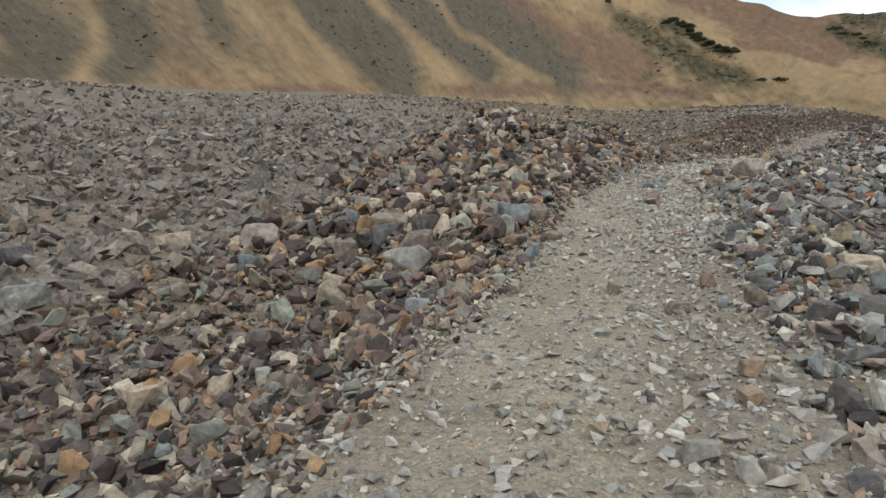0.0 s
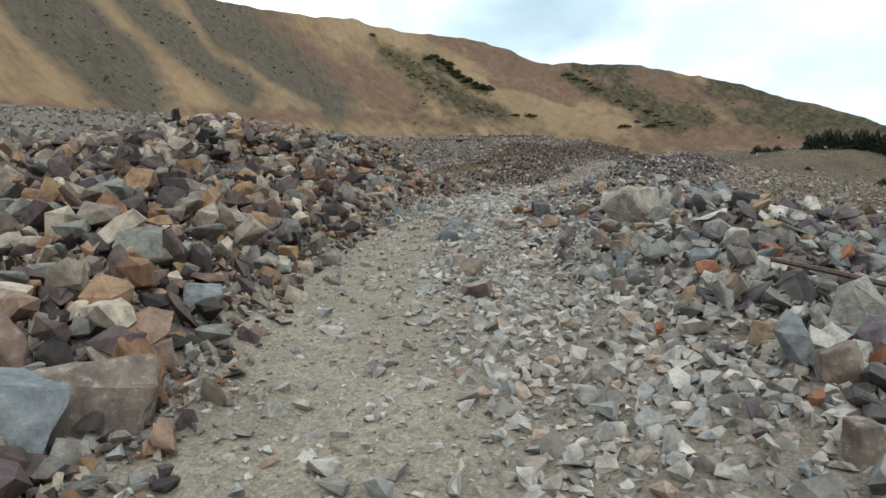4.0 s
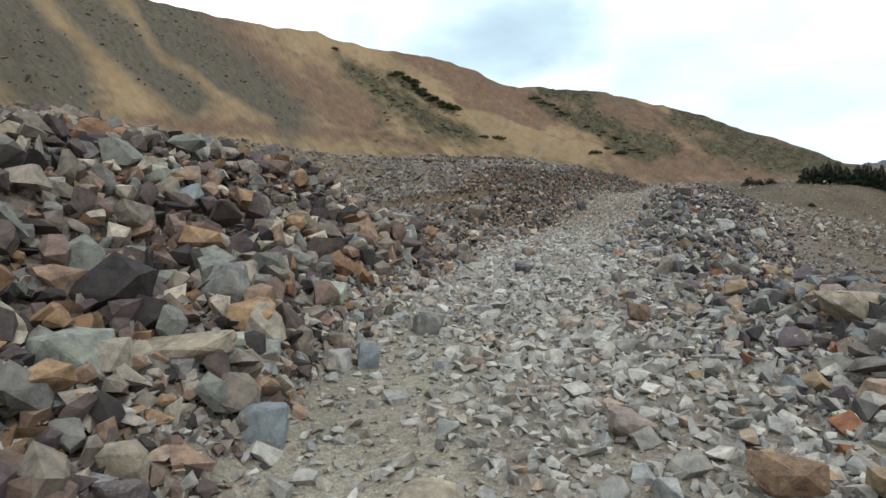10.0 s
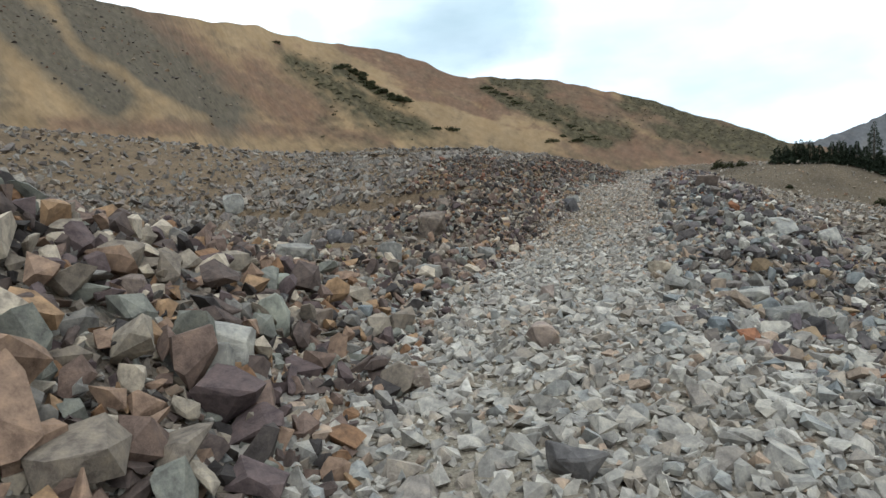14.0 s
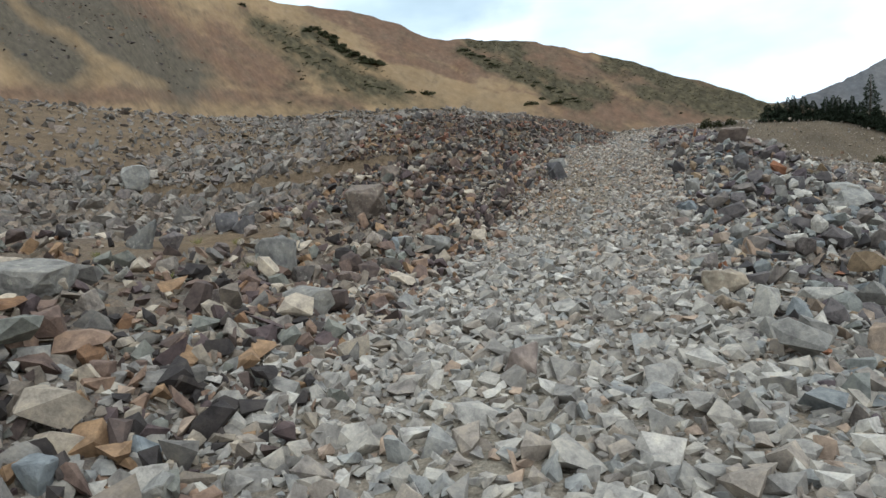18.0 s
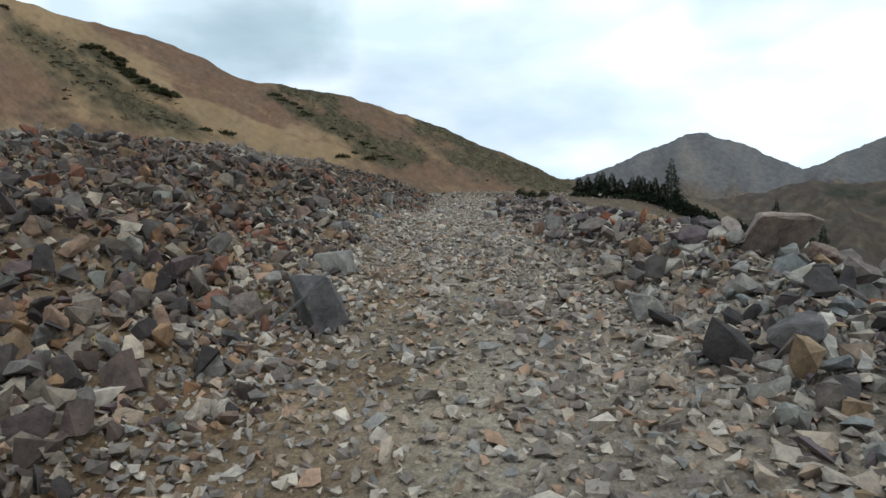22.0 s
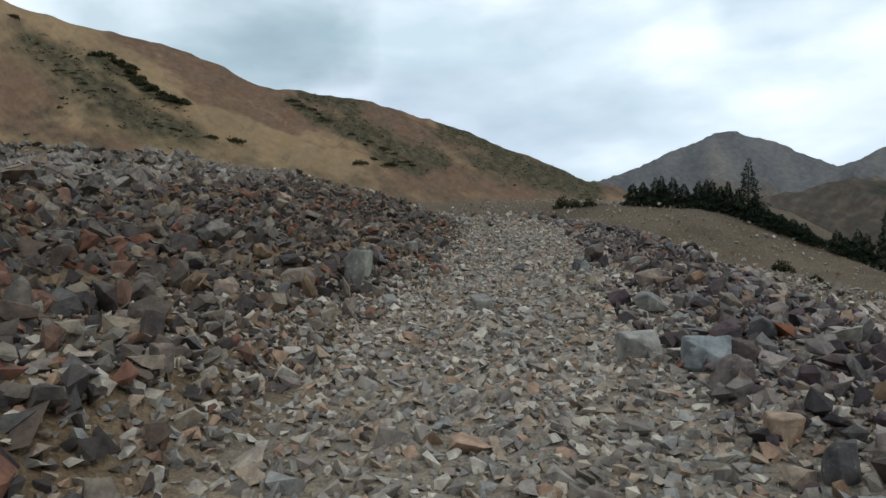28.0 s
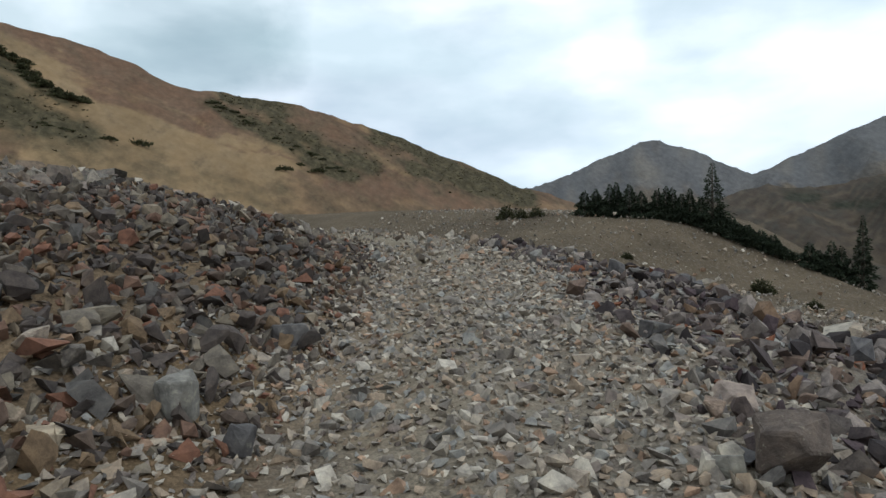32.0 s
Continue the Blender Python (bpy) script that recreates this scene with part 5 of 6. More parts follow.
boulder(-3.94, 18.96, 0.22, 0.24, "blue", -4)
boulder(-4.24, 19.23, 0.27, 0.16, "brown", -4)
boulder(-4.85, 18.55, 0.23, 0.23, "blue", -4)
boulder(-4.89, 18.02, 0.31, 0.17, "green", -4)
boulder(-1.63, 24.20, 0.33, 0.20, "dark", -4)
boulder(-3.82, 25.49, 0.47, 0.34, "pale", -4)
boulder(-7.49, 24.88, 0.75, 0.27, "pale", -4)
boulder(1.21, 24.47, 0.39, 0.26, "pale", -4)
boulder(-6.23, 20.92, 0.49, 0.29, "blue", -4)
boulder(-6.66, 21.14, 0.40, 0.25, "green", -4)
boulder(-6.38, 21.65, 0.22, 0.28, "tan", -4)
boulder(-5.67, 19.47, 0.18, 0.29, "dark", -4)
boulder(-1.80, 20.22, 0.28, 0.13, "tan", -4)
boulder(-0.30, 19.42, 0.24, 0.09, "brown", -4)
boulder(8.04, 36.21, 0.60, 0.32, "pale", -4)
boulder(-2.97, 18.83, 0.20, 0.07, "rust", -4)
boulder(-8.64, 47.53, 1.15, 0.83, "pale", -11)
boulder(-4.26, 34.39, 0.44, 0.39, "grey", -11)
boulder(-2.41, 33.80, 0.58, 0.43, "grey", -11)
boulder(8.05, 35.89, 0.81, 0.40, "pale", -11)
boulder(-3.49, 37.73, 0.45, 0.34, "dark", -11)
boulder(-3.86, 28.21, 0.37, 0.18, "green", -11)
boulder(-3.62, 28.86, 0.35, 0.25, "dark", -11)
boulder(-3.76, 27.56, 0.26, 0.17, "dark", -11)
boulder(-3.32, 27.55, 0.29, 0.23, "brown", -11)
boulder(-3.02, 27.90, 0.25, 0.21, "dark", -11)
boulder(-3.67, 26.67, 0.36, 0.45, "green", -11)
boulder(2.54, 28.90, 0.52, 0.28, "pale", -11)
boulder(1.87, 27.36, 0.44, 0.26, "grey", -11)
boulder(0.72, 27.00, 0.14, 0.18, "dark", -11)
boulder(0.66, 26.62, 0.26, 0.16, "blue", -11)
boulder(-4.22, 28.18, 0.13, 0.11, "rust", -11)
boulder(-2.92, 29.42, 0.17, 0.15, "rust", -11)
boulder(-2.34, 28.41, 0.17, 0.13, "pale", -11)
boulder(0.68, 25.96, 0.14, 0.11, "pink", -11)
boulder(-3.96, 30.85, 0.64, 0.26, "grey", -9)
boulder(-3.80, 37.83, 0.47, 0.35, "dark", -9)
boulder(3.82, 41.05, 0.78, 0.47, "dark", -9)
boulder(9.17, 35.83, 0.71, 0.42, "pale", -9)
boulder(3.30, 32.08, 0.30, 0.27, "orange", -9)
boulder(-0.28, 29.51, 0.26, 0.21, "pink", -9)
boulder(-2.86, 28.44, 0.18, 0.20, "blue", -9)
boulder(-3.29, 28.58, 0.20, 0.11, "blue", -9)
boulder(-2.53, 28.76, 0.22, 0.13, "blue", -9)
boulder(-2.32, 28.22, 0.15, 0.12, "orange", -9)
boulder(0.23, 26.77, 0.25, 0.14, "blue", -9)
boulder(0.51, 27.02, 0.18, 0.09, "brown", -9)
boulder(1.88, 28.61, 0.23, 0.13, "blue", -9)
boulder(-0.36, 41.68, 0.55, 0.47, "brown", -9)
boulder(-1.10, 38.03, 0.87, 0.64, "brown", -18)
boulder(-0.55, 35.96, 0.38, 0.19, "pale", -18)
boulder(-0.01, 35.74, 0.50, 0.33, "grey", -18)
boulder(-0.76, 35.58, 0.23, 0.23, "blue", -18)
boulder(2.89, 36.23, 0.19, 0.16, "grey", -18)
boulder(4.97, 36.29, 0.30, 0.27, "grey", -18)
boulder(6.67, 37.32, 0.29, 0.29, "dark", -18)
boulder(4.07, 34.86, 0.32, 0.20, "blue", -18)
boulder(3.34, 33.80, 0.22, 0.17, "pink", -18)
boulder(0.31, 35.64, 0.19, 0.13, "orange", -18)
boulder(-0.65, 34.75, 0.20, 0.16, "green", -18)
boulder(0.20, 34.59, 0.19, 0.13, "pale", -18)
boulder(7.32, 36.58, 0.35, 0.28, "dark", -18)
boulder(8.77, 44.24, 0.22, 0.18, "dark", -25)
boulder(8.34, 44.04, 0.21, 0.22, "rust", -25)
boulder(8.40, 43.77, 0.26, 0.26, "grey", -25)
boulder(9.59, 45.99, 0.21, 0.15, "rust", -25)
boulder(9.39, 45.15, 0.20, 0.16, "grey", -25)
boulder(5.29, 46.01, 0.18, 0.18, "blue", -25)
boulder(5.63, 45.83, 0.18, 0.18, "dark", -25)
boulder(5.35, 45.46, 0.26, 0.19, "grey", -25)
boulder(5.27, 46.49, 0.16, 0.09, "orange", -25)
boulder(5.84, 45.46, 0.13, 0.13, "pale", -25)
boulder(7.80, 46.53, 0.18, 0.18, "pink", -25)
boulder(5.48, 46.64, 0.26, 0.10, "pale", -25)
boulder(8.16, 44.58, 0.15, 0.10, "rust", -25)
boulder(11.44, 50.00, 0.44, 0.27, "blue", -24)
boulder(11.20, 50.55, 0.42, 0.26, "pale", -10)
boulder(13.06, 49.91, 0.38, 0.24, "pale", -24)
boulder(9.68, 54.64, 0.31, 0.54, "grey", -24)
boulder(10.22, 48.04, 0.18, 0.22, "dark", -24)
boulder(7.02, 48.06, 0.23, 0.17, "blue", -24)
boulder(6.85, 48.20, 0.19, 0.15, "grey", -24)
boulder(7.61, 48.64, 0.30, 0.16, "rust", -24)
boulder(7.27, 50.15, 0.19, 0.17, "brown", -24)
boulder(6.40, 48.57, 0.24, 0.16, "tan", -24)
boulder(5.93, 50.58, 0.19, 0.25, "dark", -24)
boulder(10.41, 48.50, 0.24, 0.20, "orange", -24)
boulder(10.34, 47.34, 0.18, 0.12, "tan", -24)
boulder(9.94, 55.25, 0.32, 0.47, "green", -27)
boulder(9.85, 61.84, 0.39, 0.28, "orange", -27)
boulder(10.43, 58.27, 0.41, 0.28, "rust", -27)
boulder(10.89, 57.74, 0.27, 0.18, "rust", -27)
boulder(10.56, 57.22, 0.28, 0.16, "tan", -27)
boulder(10.24, 56.29, 0.28, 0.24, "dark", -27)
boulder(10.13, 56.12, 0.23, 0.15, "blue", -27)
boulder(10.53, 56.40, 0.41, 0.26, "dark", -27)
boulder(10.78, 56.31, 0.22, 0.15, "rust", -27)
boulder(11.10, 56.60, 0.33, 0.21, "brown", -27)
boulder(10.90, 55.88, 0.21, 0.21, "brown", -27)
boulder(10.00, 55.71, 0.14, 0.20, "grey", -27)
boulder(11.91, 58.31, 0.32, 0.32, "grey", -27)
boulder(11.20, 57.77, 0.30, 0.15, "tan", -27)
boulder(12.21, 57.78, 0.22, 0.22, "dark", -27)
boulder(11.90, 56.60, 0.24, 0.18, "rust", -27)
boulder(12.95, 55.63, 0.20, 0.16, "dark", -27)
boulder(13.66, 54.89, 0.19, 0.23, "dark", -27)
boulder(13.72, 54.76, 0.15, 0.18, "blue", -27)
boulder(15.53, 56.65, 0.33, 0.13, "pink", -27)
boulder(16.54, 58.25, 0.31, 0.20, "dark", -27)
boulder(13.02, 54.19, 0.15, 0.12, "dark", -27)
boulder(14.52, 54.39, 0.15, 0.19, "rust", -27)
boulder(13.10, 53.76, 0.21, 0.18, "tan", -27)
boulder(12.49, 54.84, 0.16, 0.09, "orange", -27)
boulder(14.40, 55.88, 0.20, 0.15, "pale", -27)
boulder(-4.44, 3.28, 0.46, 0.28, "blue", 261)
boulder(-2.85, 8.46, 0.34, 0.20, "pink", 198)
boulder(-1.37, 8.18, 0.28, 0.17, "dark", 278)
boulder(-1.52, 8.15, 0.22, 0.13, "brown", 75)
boulder(-2.44, 26.15, 0.38, 0.23, "brown", 115)
boulder(-4.45, 22.99, 0.42, 0.25, "blue", 297)
boulder(-4.47, 23.30, 0.27, 0.16, "rust", 41)
boulder(-1.07, 26.96, 0.45, 0.27, "pink", 321)
boulder(-1.82, 31.28, 0.47, 0.28, "grey", 30)
boulder(2.11, 30.86, 0.42, 0.25, "tan", 357)
boulder(6.37, 38.34, 0.39, 0.23, "dark", 223)
boulder(4.66, 43.01, 0.47, 0.28, "pale", 159)
boulder(4.10, 42.24, 0.22, 0.13, "pink", 190)
boulder(6.75, 40.33, 0.23, 0.14, "rust", 103)
boulder(6.39, 39.69, 0.33, 0.20, "grey", 151)
boulder(3.77, 42.17, 0.28, 0.17, "grey", 86)
boulder(5.54, 40.60, 0.16, 0.10, "pink", 284)
boulder(8.70, 53.57, 0.48, 0.29, "brown", 229)
boulder(9.94, 53.91, 0.25, 0.15, "pale", 285)
boulder(13.91, 53.41, 0.48, 0.29, "brown", 165)
boulder(10.93, 53.18, 0.34, 0.20, "grey", 198)
boulder(12.64, 51.96, 0.45, 0.27, "grey", 169)
boulder(13.13, 59.93, 0.42, 0.25, "dark", 358)
boulder(8.10, 39.82, 0.85, 0.48, "pink", -20)


def loose_rocks():
    """Fist to head sized rocks standing out of the rubble, each its own thing."""
    r = np.random.RandomState(91)
    kinds = []
    for k in range(14):
        ob = part("rock", rock_hull(r, int(r.randint(9, 14)), r.uniform(0.5, 0.9), 0.03, (0.4,)), MAT_LOOSE, None)
        kinds.append(tagged(ob, "angular broken rock lying in the rubble beside the track", "rock", "loose rocks beside the track"))
    runs, n = r.uniform(3, 68, 250), 0
    for run in runs:
        side = 1 if r.uniform() < 0.42 else -1
        off = side * r.uniform(1.5, 5.5)
        x, y, _, _ = along_track(r, 0.01, run, run + 0.005, off, off + 0.005)
        size = float(np.clip(0.27 * math.exp(r.normal(0, 0.25)), 0.16, 0.5))
        m = pose(float(x[0]), float(y[0]), ground_at(float(x[0]), float(y[0])) + 0.34 * size, *r.uniform(-25, 25, 2), r.uniform(0, 360))
        if n < len(kinds):
            ob = kinds[n]
            ob.matrix_world = m @ Matrix.Scale(size, 4)
        else:
            ob = copy_thing(kinds[n % len(kinds)], m)
            ob.scale = (size, size, size)
        n += 1


loose_rocks()


# ---- trees and scrub ----
def sprays(r, places, ways, length, width):
    """Thin leaf sprays as slim kites."""
    n = len(places)
    ways = ways / np.linalg.norm(ways, axis=1)[:, None]
    side = np.cross(ways, r.normal(size=(n, 3)))
    side = side / np.linalg.norm(side, axis=1)[:, None]
    l, w = length[:, None], width[:, None]
    a, b, c, d = places, places + ways * l * 0.5 + side * w, places + ways * l, places + ways * l * 0.5 - side * w
    verts = np.stack([a, b, c, d], 1).reshape(-1, 3)
    return verts, np.arange(4 * n).reshape(-1, 4)


def spruce(x, y, height, spread, seed, label):
    r = np.random.RandomState(seed)
    z = ground_at(x, y) - 0.1
    base = tagged(new("spruce_tree"), label, "tree", "spruces on the slope edge")
    base.location = (x, y, z)
    bm = bmesh.new()
    bmesh.ops.create_cone(bm, segments=8, radius1=0.028 * height, radius2=0.004 * height, depth=height * 0.98, cap_ends=True, matrix=Matrix.Translation((0, 0, height * 0.49)))
    part("trunk", bm, MAT_BARK, base)
    n = int(2200 + 220 * height)
    h = 1 - np.sqrt(r.uniform(0.0, 1.0, n)) * 0.97
    lump = 1 + 0.4 * np.sin(h * height * 9 + r.uniform(0, 6)) * (1 - 0.6 * h)
    reach = spread * (1 - h) ** 0.85 * lump * r.uniform(0.15, 1.0, n) ** 0.55
    turn = r.uniform(0, 2 * np.pi, n)
    reach *= 1 + 0.3 * np.sin(turn * 3 + h * 17)
    p = np.stack([reach * np.cos(turn), reach * np.sin(turn), h * height - 0.12 * reach], 1)
    way = np.stack([np.cos(turn), np.sin(turn), r.normal(-0.15, 0.35, n)], 1)
    verts, faces = sprays(r, p, way, r.uniform(0.16, 0.42, n) * (0.45 + 0.55 * (1 - h)), r.uniform(0.03, 0.06, n))
    crown = mesh_object("crown", verts, faces, MAT_NEEDLE)
    crown.parent = base


def shrub(x, y, z, wide, high, seed, mat, label, group, n=1100, leaf=1.0):
    """A low thicket: short stems under a ragged mass of leaf sprays."""
    r = np.random.RandomState(seed)
    base = tagged(new("shrub"), label, "shrub", group)
    base.location = (x, y, z - 0.15 * high)
    for k in range(3):
        a = k * 2.1 + r.uniform(0, 1)
        m = Matrix.Translation((0.2 * wide * math.cos(a), 0.2 * wide * math.sin(a), high * 0.35)) @ Euler((r.uniform(-0.4, 0.4), r.uniform(-0.4, 0.4), 0)).to_matrix().to_4x4()
        bm = bmesh.new()
        bmesh.ops.create_cone(bm, segments=5, radius1=0.03 * high, radius2=0.012 * high, depth=high * 0.9, cap_ends=True, matrix=m)
        part("stem", bm, MAT_BARK, base)
    a, q, t = r.uniform(0, 2 * np.pi, n), np.sqrt(r.uniform(0, 1, n)), r.uniform(0.1, 1.0, n)
    bulge = 1 + 0.3 * np.sin(a * 3 + r.uniform(0, 6)) + 0.2 * np.sin(a * 7)
    top = high * np.sqrt(np.clip(1 - q**2, 0.05, 1)) * (0.8 + 0.4 * r.uniform(0, 1, n))
    p = np.stack([0.5 * wide * q * np.cos(a) * bulge, 0.5 * wide * q * np.sin(a) * bulge, top * t], 1)
    way = np.stack([np.cos(a) * q, np.sin(a) * q, r.uniform(0.1, 1.1, n)], 1) + r.normal(0, 0.3, (n, 3))
    verts, faces = sprays(r, p, way, r.uniform(0.09, 0.2, n) * leaf * min(wide, high * 2), r.uniform(0.02, 0.04, n) * leaf * min(wide, high * 2))
    crown = mesh_object("crown", verts, faces, mat)
    crown.parent = base


def build_trees():
    tall = "tall dark spruce standing at the edge of the slope"
    low = "dense dark spruce in the clump on the slope edge"
    k = 0
    for x, y, top, spread, label in ((55.6, 86.7, 7.1, 1.25, tall), (61.9, 78.4, 2.5, 0.8, tall), (63.6, 76.1, 0.3, 0.9, tall), (64.5, 75.0, -0.2, 0.8, low),
                                     (49.4, 95.1, 5.2, 0.85, low), (50.0, 94.3, 5.3, 0.85, low), (50.7, 93.3, 5.7, 0.9, low), (51.1, 92.9, 5.8, 0.9, low), (51.7, 92.0, 5.7, 0.95, low), (52.3, 91.2, 5.0, 0.9, low),
                                     (50.4, 94.4, 4.9, 0.9, low), (51.5, 93.1, 5.0, 0.9, low), (53.1, 90.2, 5.2, 0.8, low), (53.5, 89.6, 5.3, 0.8, low), (53.8, 89.2, 5.2, 0.8, low), (54.2, 88.6, 4.6, 0.7, low), (54.6, 88.1, 5.0, 0.7, low),
                                     (55.1, 87.4, 4.2, 0.9, low), (56.0, 86.4, 3.6, 1.0, low), (56.5, 85.6, 2.6, 1.1, low), (57.2, 84.7, 1.9, 1.1, low), (57.8, 83.9, 1.3, 1.1, low), (58.3, 83.2, 0.5, 1.0, low),
                                     (59.8, 81.2, 0.4, 0.9, low), (60.2, 80.7, -0.2, 0.8, low), (60.7, 80.0, 0.5, 0.9, low), (61.1, 79.5, 0.1, 0.8, low)):
        k += 1
        spruce(x, y, max(top - ground_at(x, y), 1.6), spread, 200 + k, label)
    for x, y, wide, high in ((55.9, 86.3, 2.0, 1.1), (56.7, 85.2, 2.2, 1.1), (57.5, 84.2, 2.2, 1.0), (58.2, 83.2, 2.0, 0.9), (58.9, 82.4, 1.6, 0.7), (60.3, 80.4, 1.8, 0.9), (50.8, 93.4, 2.2, 0.9), (53.4, 89.8, 1.8, 0.8), (64.2, 75.6, 1.6, 0.8)):
        k += 1
        shrub(x, y, ground_at(x, y), wide, high, 300 + k, MAT_NEEDLE, "dense dark evergreen thicket under the spruces", "thickets on the slope edge")
    for x, y, wide, high in ((43.9, 99.4, 1.5, 1.2), (45.0, 98.6, 1.0, 0.8), (46.1, 97.8, 1.1, 0.8), (48.7, 78.0, 1.3, 0.95), (44.0, 72.0, 0.8, 0.5), (43.0, 84.0, 0.7, 0.45)):
        k += 1
        shrub(x, y, ground_at(x, y), wide, high, 300 + k, MAT_SCRUB, "small dark green shrub on the brown slope", "shrubs on the slope")


def on_hill(turn, lift):
    """The place on the long slope that shows at that compass turn and apparent height."""
    x, y, z, deg, seen = SLOPES["hillside"]
    col = int(np.argmin(np.abs(deg[0] - turn)))
    row = int(np.argmax(seen[:, col] > lift))
    return float(x[row, col]), float(y[row, col]), float(z[row, col])


def build_hill_scrub():
    r = np.random.RandomState(33)
    line = np.array([(-3.1, 12.2), (-1.0, 11.2), (-0.3, 10.2), (1.8, 9.2), (2.9, 8.9)])
    spots = []
    for k in range(26):
        u = k / 25 * 4
        a, e = (np.interp(u, range(5), line[:, c]) for c in (0, 1))
        spots.append((a + r.normal(0, 0.1), e + r.normal(0, 0.1), r.uniform(0.5, 0.9), r.uniform(0.22, 0.42)))
    spots += [(6.8, 6.0, 1.3, 0.35), (5.4, 6.2, 0.9, 0.25), (16.2, 4.2, 1.2, 0.3), (18.7, 4.0, 1.1, 0.3), (-8.3, 14.2, 0.7, 0.2), (17.4, 4.6, 0.8, 0.22)]
    spots += [(10.6 + 0.42 * k + r.normal(0, 0.1), 9.5 - 0.22 * k + r.normal(0, 0.1), r.uniform(0.4, 0.8), 0.18) for k in range(8)]
    spots += [(16.0 + 0.6 * k + r.normal(0, 0.2), 6.6 - 0.33 * k + r.normal(0, 0.15), r.uniform(0.4, 0.8), 0.16) for k in range(9)]
    spots += [(-5.2 + 0.45 * k + r.normal(0, 0.15), 11.2 - 0.32 * k + r.normal(0, 0.1), r.uniform(0.4, 0.7), 0.10) for k in range(6)] + [(1.5 + 0.5 * k, 7.2 - 0.14 * k, r.uniform(0.5, 0.9), 0.12) for k in range(4)]
    for k, (turn, lift, wide, high) in enumerate(spots):
        x, y, z = on_hill(turn, lift)
        per = math.radians(math.hypot(x - HUB[0], y - HUB[1]))
        shrub(x, y, z, wide * per, high * per, 500 + k, MAT_SCRUB, "dark green willow thicket on the dry mountainside", "thickets on the mountainside", 420, 2.0)


def hill_places(r, n, turn_lo, turn_hi):
    """Random places on the long slope, with the covers that grow there."""
    x, y, z, deg, seen = SLOPES["hillside"]
    col = r.uniform(np.searchsorted(deg[0], turn_lo), np.searchsorted(deg[0], turn_hi) - 1, n)
    row = np.sqrt(r.uniform(0, 1, n)) * (x.shape[0] - 2)
    i, j = row.astype(int), col.astype(int)
    u, v = (row - i)[:, None], (col - j)[:, None]
    p = np.stack([x, y, z], -1)
    p = (p[i, j] * (1 - v) + p[i, j + 1] * v) * (1 - u) + (p[i + 1, j] * (1 - v) + p[i + 1, j + 1] * v) * u
    return p, hill_cover(deg[i, j], seen[i, j], row / x.shape[0], p[:, 0], p[:, 1])


def build_hill_growth():
    """Low tussocks over the olive and brown parts of the slope, broken rock on its grey fans."""
    r = np.random.RandomState(35)
    p, cover = hill_places(r, 16000, -16, 37)
    keep = r.uniform(0, 1, len(p)) < np.clip(0.75 * cover[:, 1] - 0.10, 0, 0.5)
    p = np.repeat(p[keep], 6, 0)
    n = len(p)
    size = np.repeat(np.clip(0.5 * np.exp(r.normal(0, 0.45, n // 6)), 0.25, 1.2), 6)
    a = r.uniform(0, 2 * np.pi, n)
    way = np.stack([np.cos(a), np.sin(a), r.uniform(0.15, 0.8, n)], 1)
    verts, faces = sprays(r, p + way * (r.uniform(-0.2, 0.5, n) * size)[:, None] * (1, 1, 0.2), way, size * r.uniform(0.5, 1.0, n), 0.28 * size)
    tagged(mesh_object("hill_tussocks", verts, faces, MAT_TUSSOCK), "low dark green and brown tussocks on the mountainside", "plants", kind="stuff")
    p, cover = hill_places(r, 9000, -72, -12)
    keep = r.uniform(0, 1, len(p)) < np.clip(1.3 * cover[:, 0] - 0.28, 0, 0.5)
    strew("hill_rocks", p[keep], np.clip(0.7 * np.exp(r.normal(0, 0.5, int(keep.sum()))), 0.3, 2.2), stone_shapes(16, 6, 8, 0.4), MAT_DARK, "dark broken rocks lying in the grey scree fans", 67, 0.6)


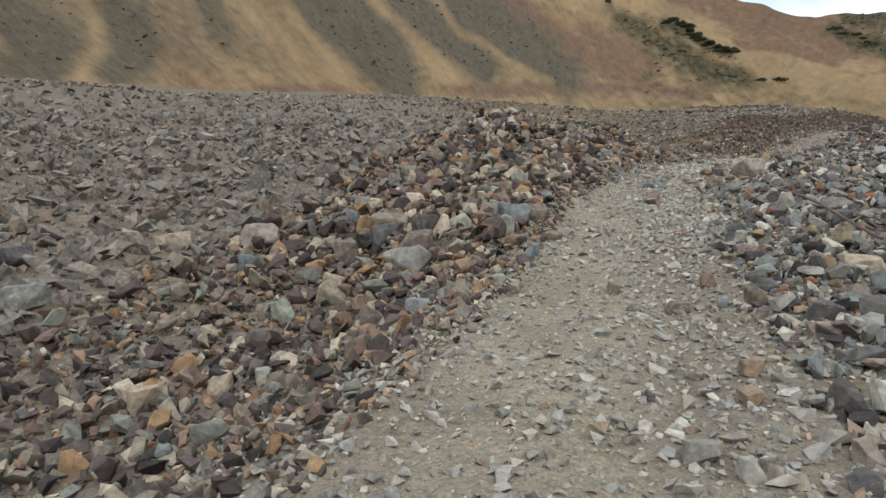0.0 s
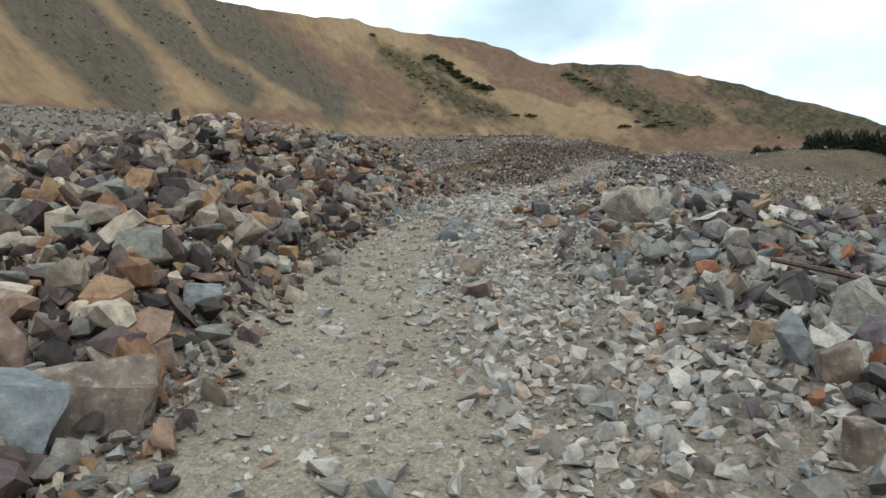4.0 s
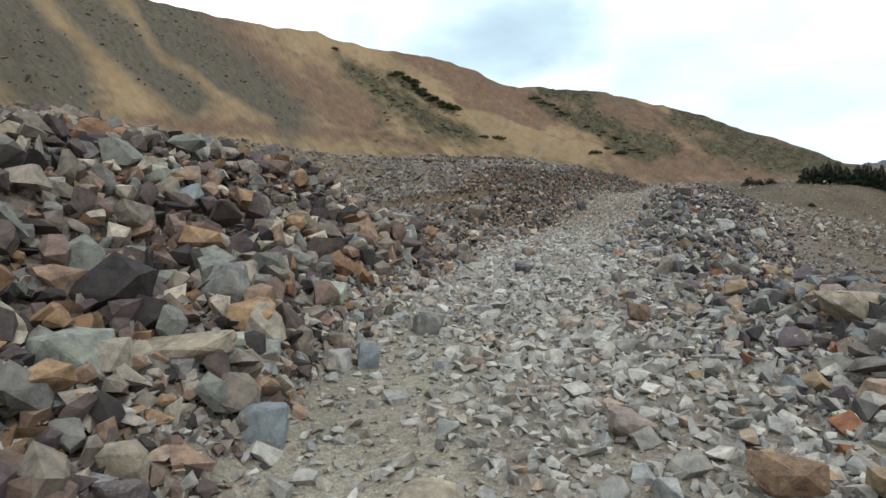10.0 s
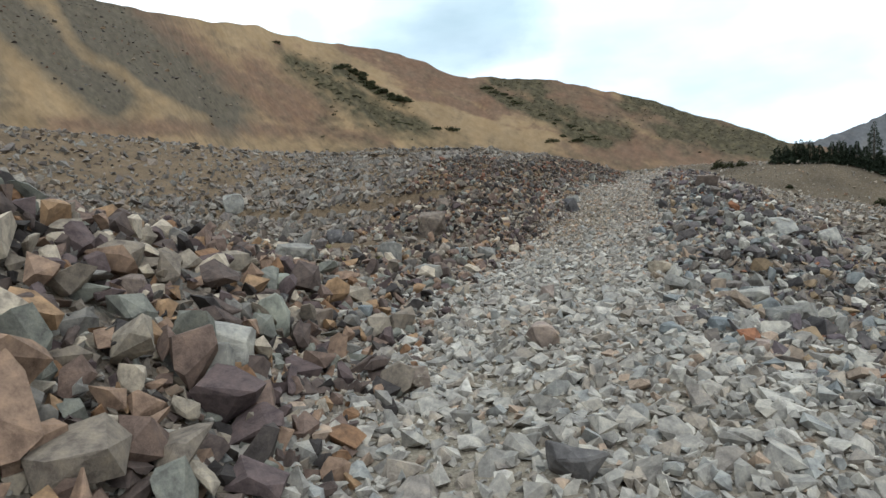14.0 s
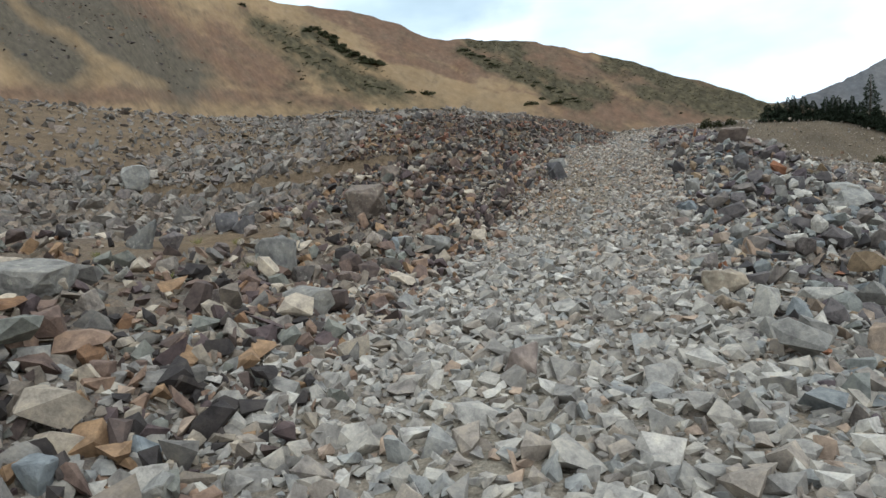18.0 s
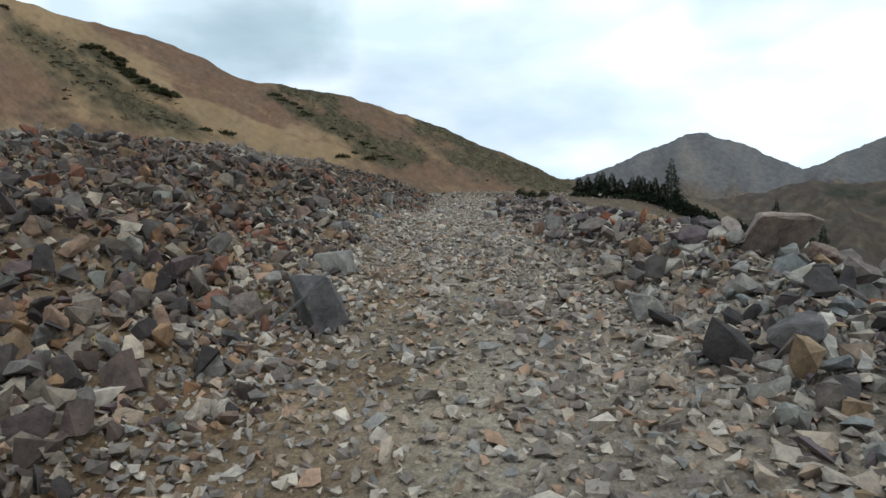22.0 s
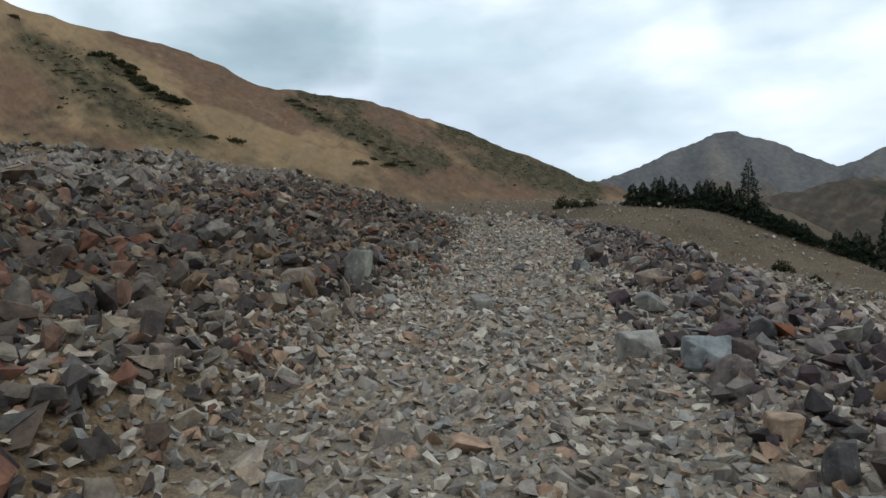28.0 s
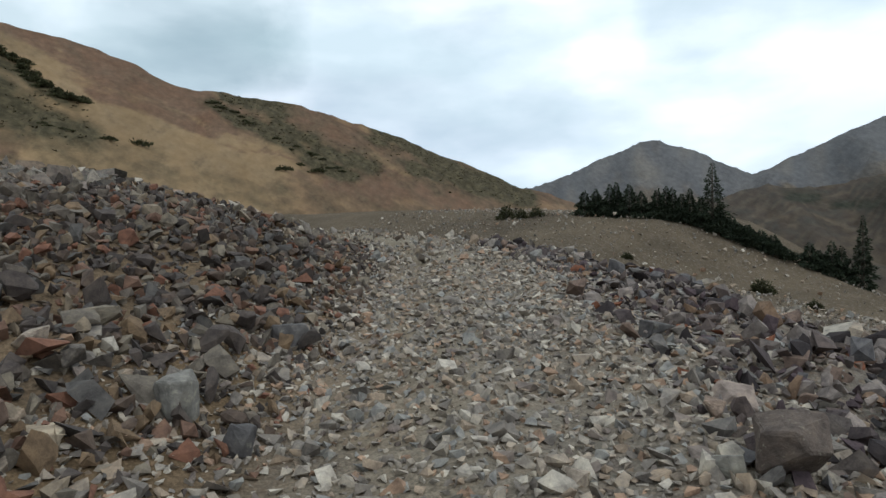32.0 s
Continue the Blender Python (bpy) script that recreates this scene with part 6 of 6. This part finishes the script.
def grass_tuft(x, y, size, seed):
    r = np.random.RandomState(seed)
    n = 46
    a = r.uniform(0, 2 * np.pi, n)
    p = np.stack([np.cos(a), np.sin(a), 0 * a], 1) * (r.uniform(0, 0.35, n) * size)[:, None]
    way = np.stack([np.cos(a) * 0.5, np.sin(a) * 0.5, r.uniform(0.6, 1.2, n)], 1) + r.normal(0, 0.15, (n, 3))
    verts, faces = sprays(r, p, way, r.uniform(0.4, 0.9, n) * size, np.full(n, 0.022) * size)
    ob = mesh_object("grass_tuft", verts, faces, MAT_GRASS)
    ob.location = (x, y, ground_at(x, y) + 0.02)
    tagged(ob, "small yellow-green grass tuft among the stones", "grass", "grass tufts by the track")


def build_rod():
    """A long rusty drill steel lying across the outer berm."""
    a, b = Vector((-0.30, 7.9, -0.28)), Vector((0.35, 3.0, -0.62))
    bm = bmesh.new()
    rings, last = 24, None
    for k in range(rings + 1):
        t = k / rings
        c = a.lerp(b, t) + Vector((0.05 * math.sin(t * 3.1), 0, 0.05 * math.sin(t * 5.0)))
        ring = [bm.verts.new(c + Vector((0.023 * math.cos(q * math.pi / 3), 0, 0.023 * math.sin(q * math.pi / 3)))) for q in range(6)]
        if last:
            for q in range(6):
                bm.faces.new((last[q], last[(q + 1) % 6], ring[(q + 1) % 6], ring[q]))
        else:
            bm.faces.new(ring)
        last = ring
    bm.faces.new(last[::-1])
    tagged(part("steel_rod", bm, MAT_RUST, None), "long thin rusty steel rod lying on the stones", "rod")


build_trees()
build_hill_scrub()
build_hill_growth()
build_rod()
for seed, (gx, gy, gs) in enumerate(((3.61, 41.79, 0.14), (7.46, 48.62, 0.13), (-3.13, 35.05, 0.16), (-2.66, 33.1, 0.12), (-3.26, 32.04, 0.13), (-4.04, 31.48, 0.15), (-3.8, 35.51, 0.16), (-4.67, 33.92, 0.14),
                                     (2.3, 40.67, 0.12), (-5.6, 38.0, 0.15), (3.31, 43.43, 0.12), (-3.7, 33.32, 0.13))):
    grass_tuft(gx, gy, gs, 700 + seed)
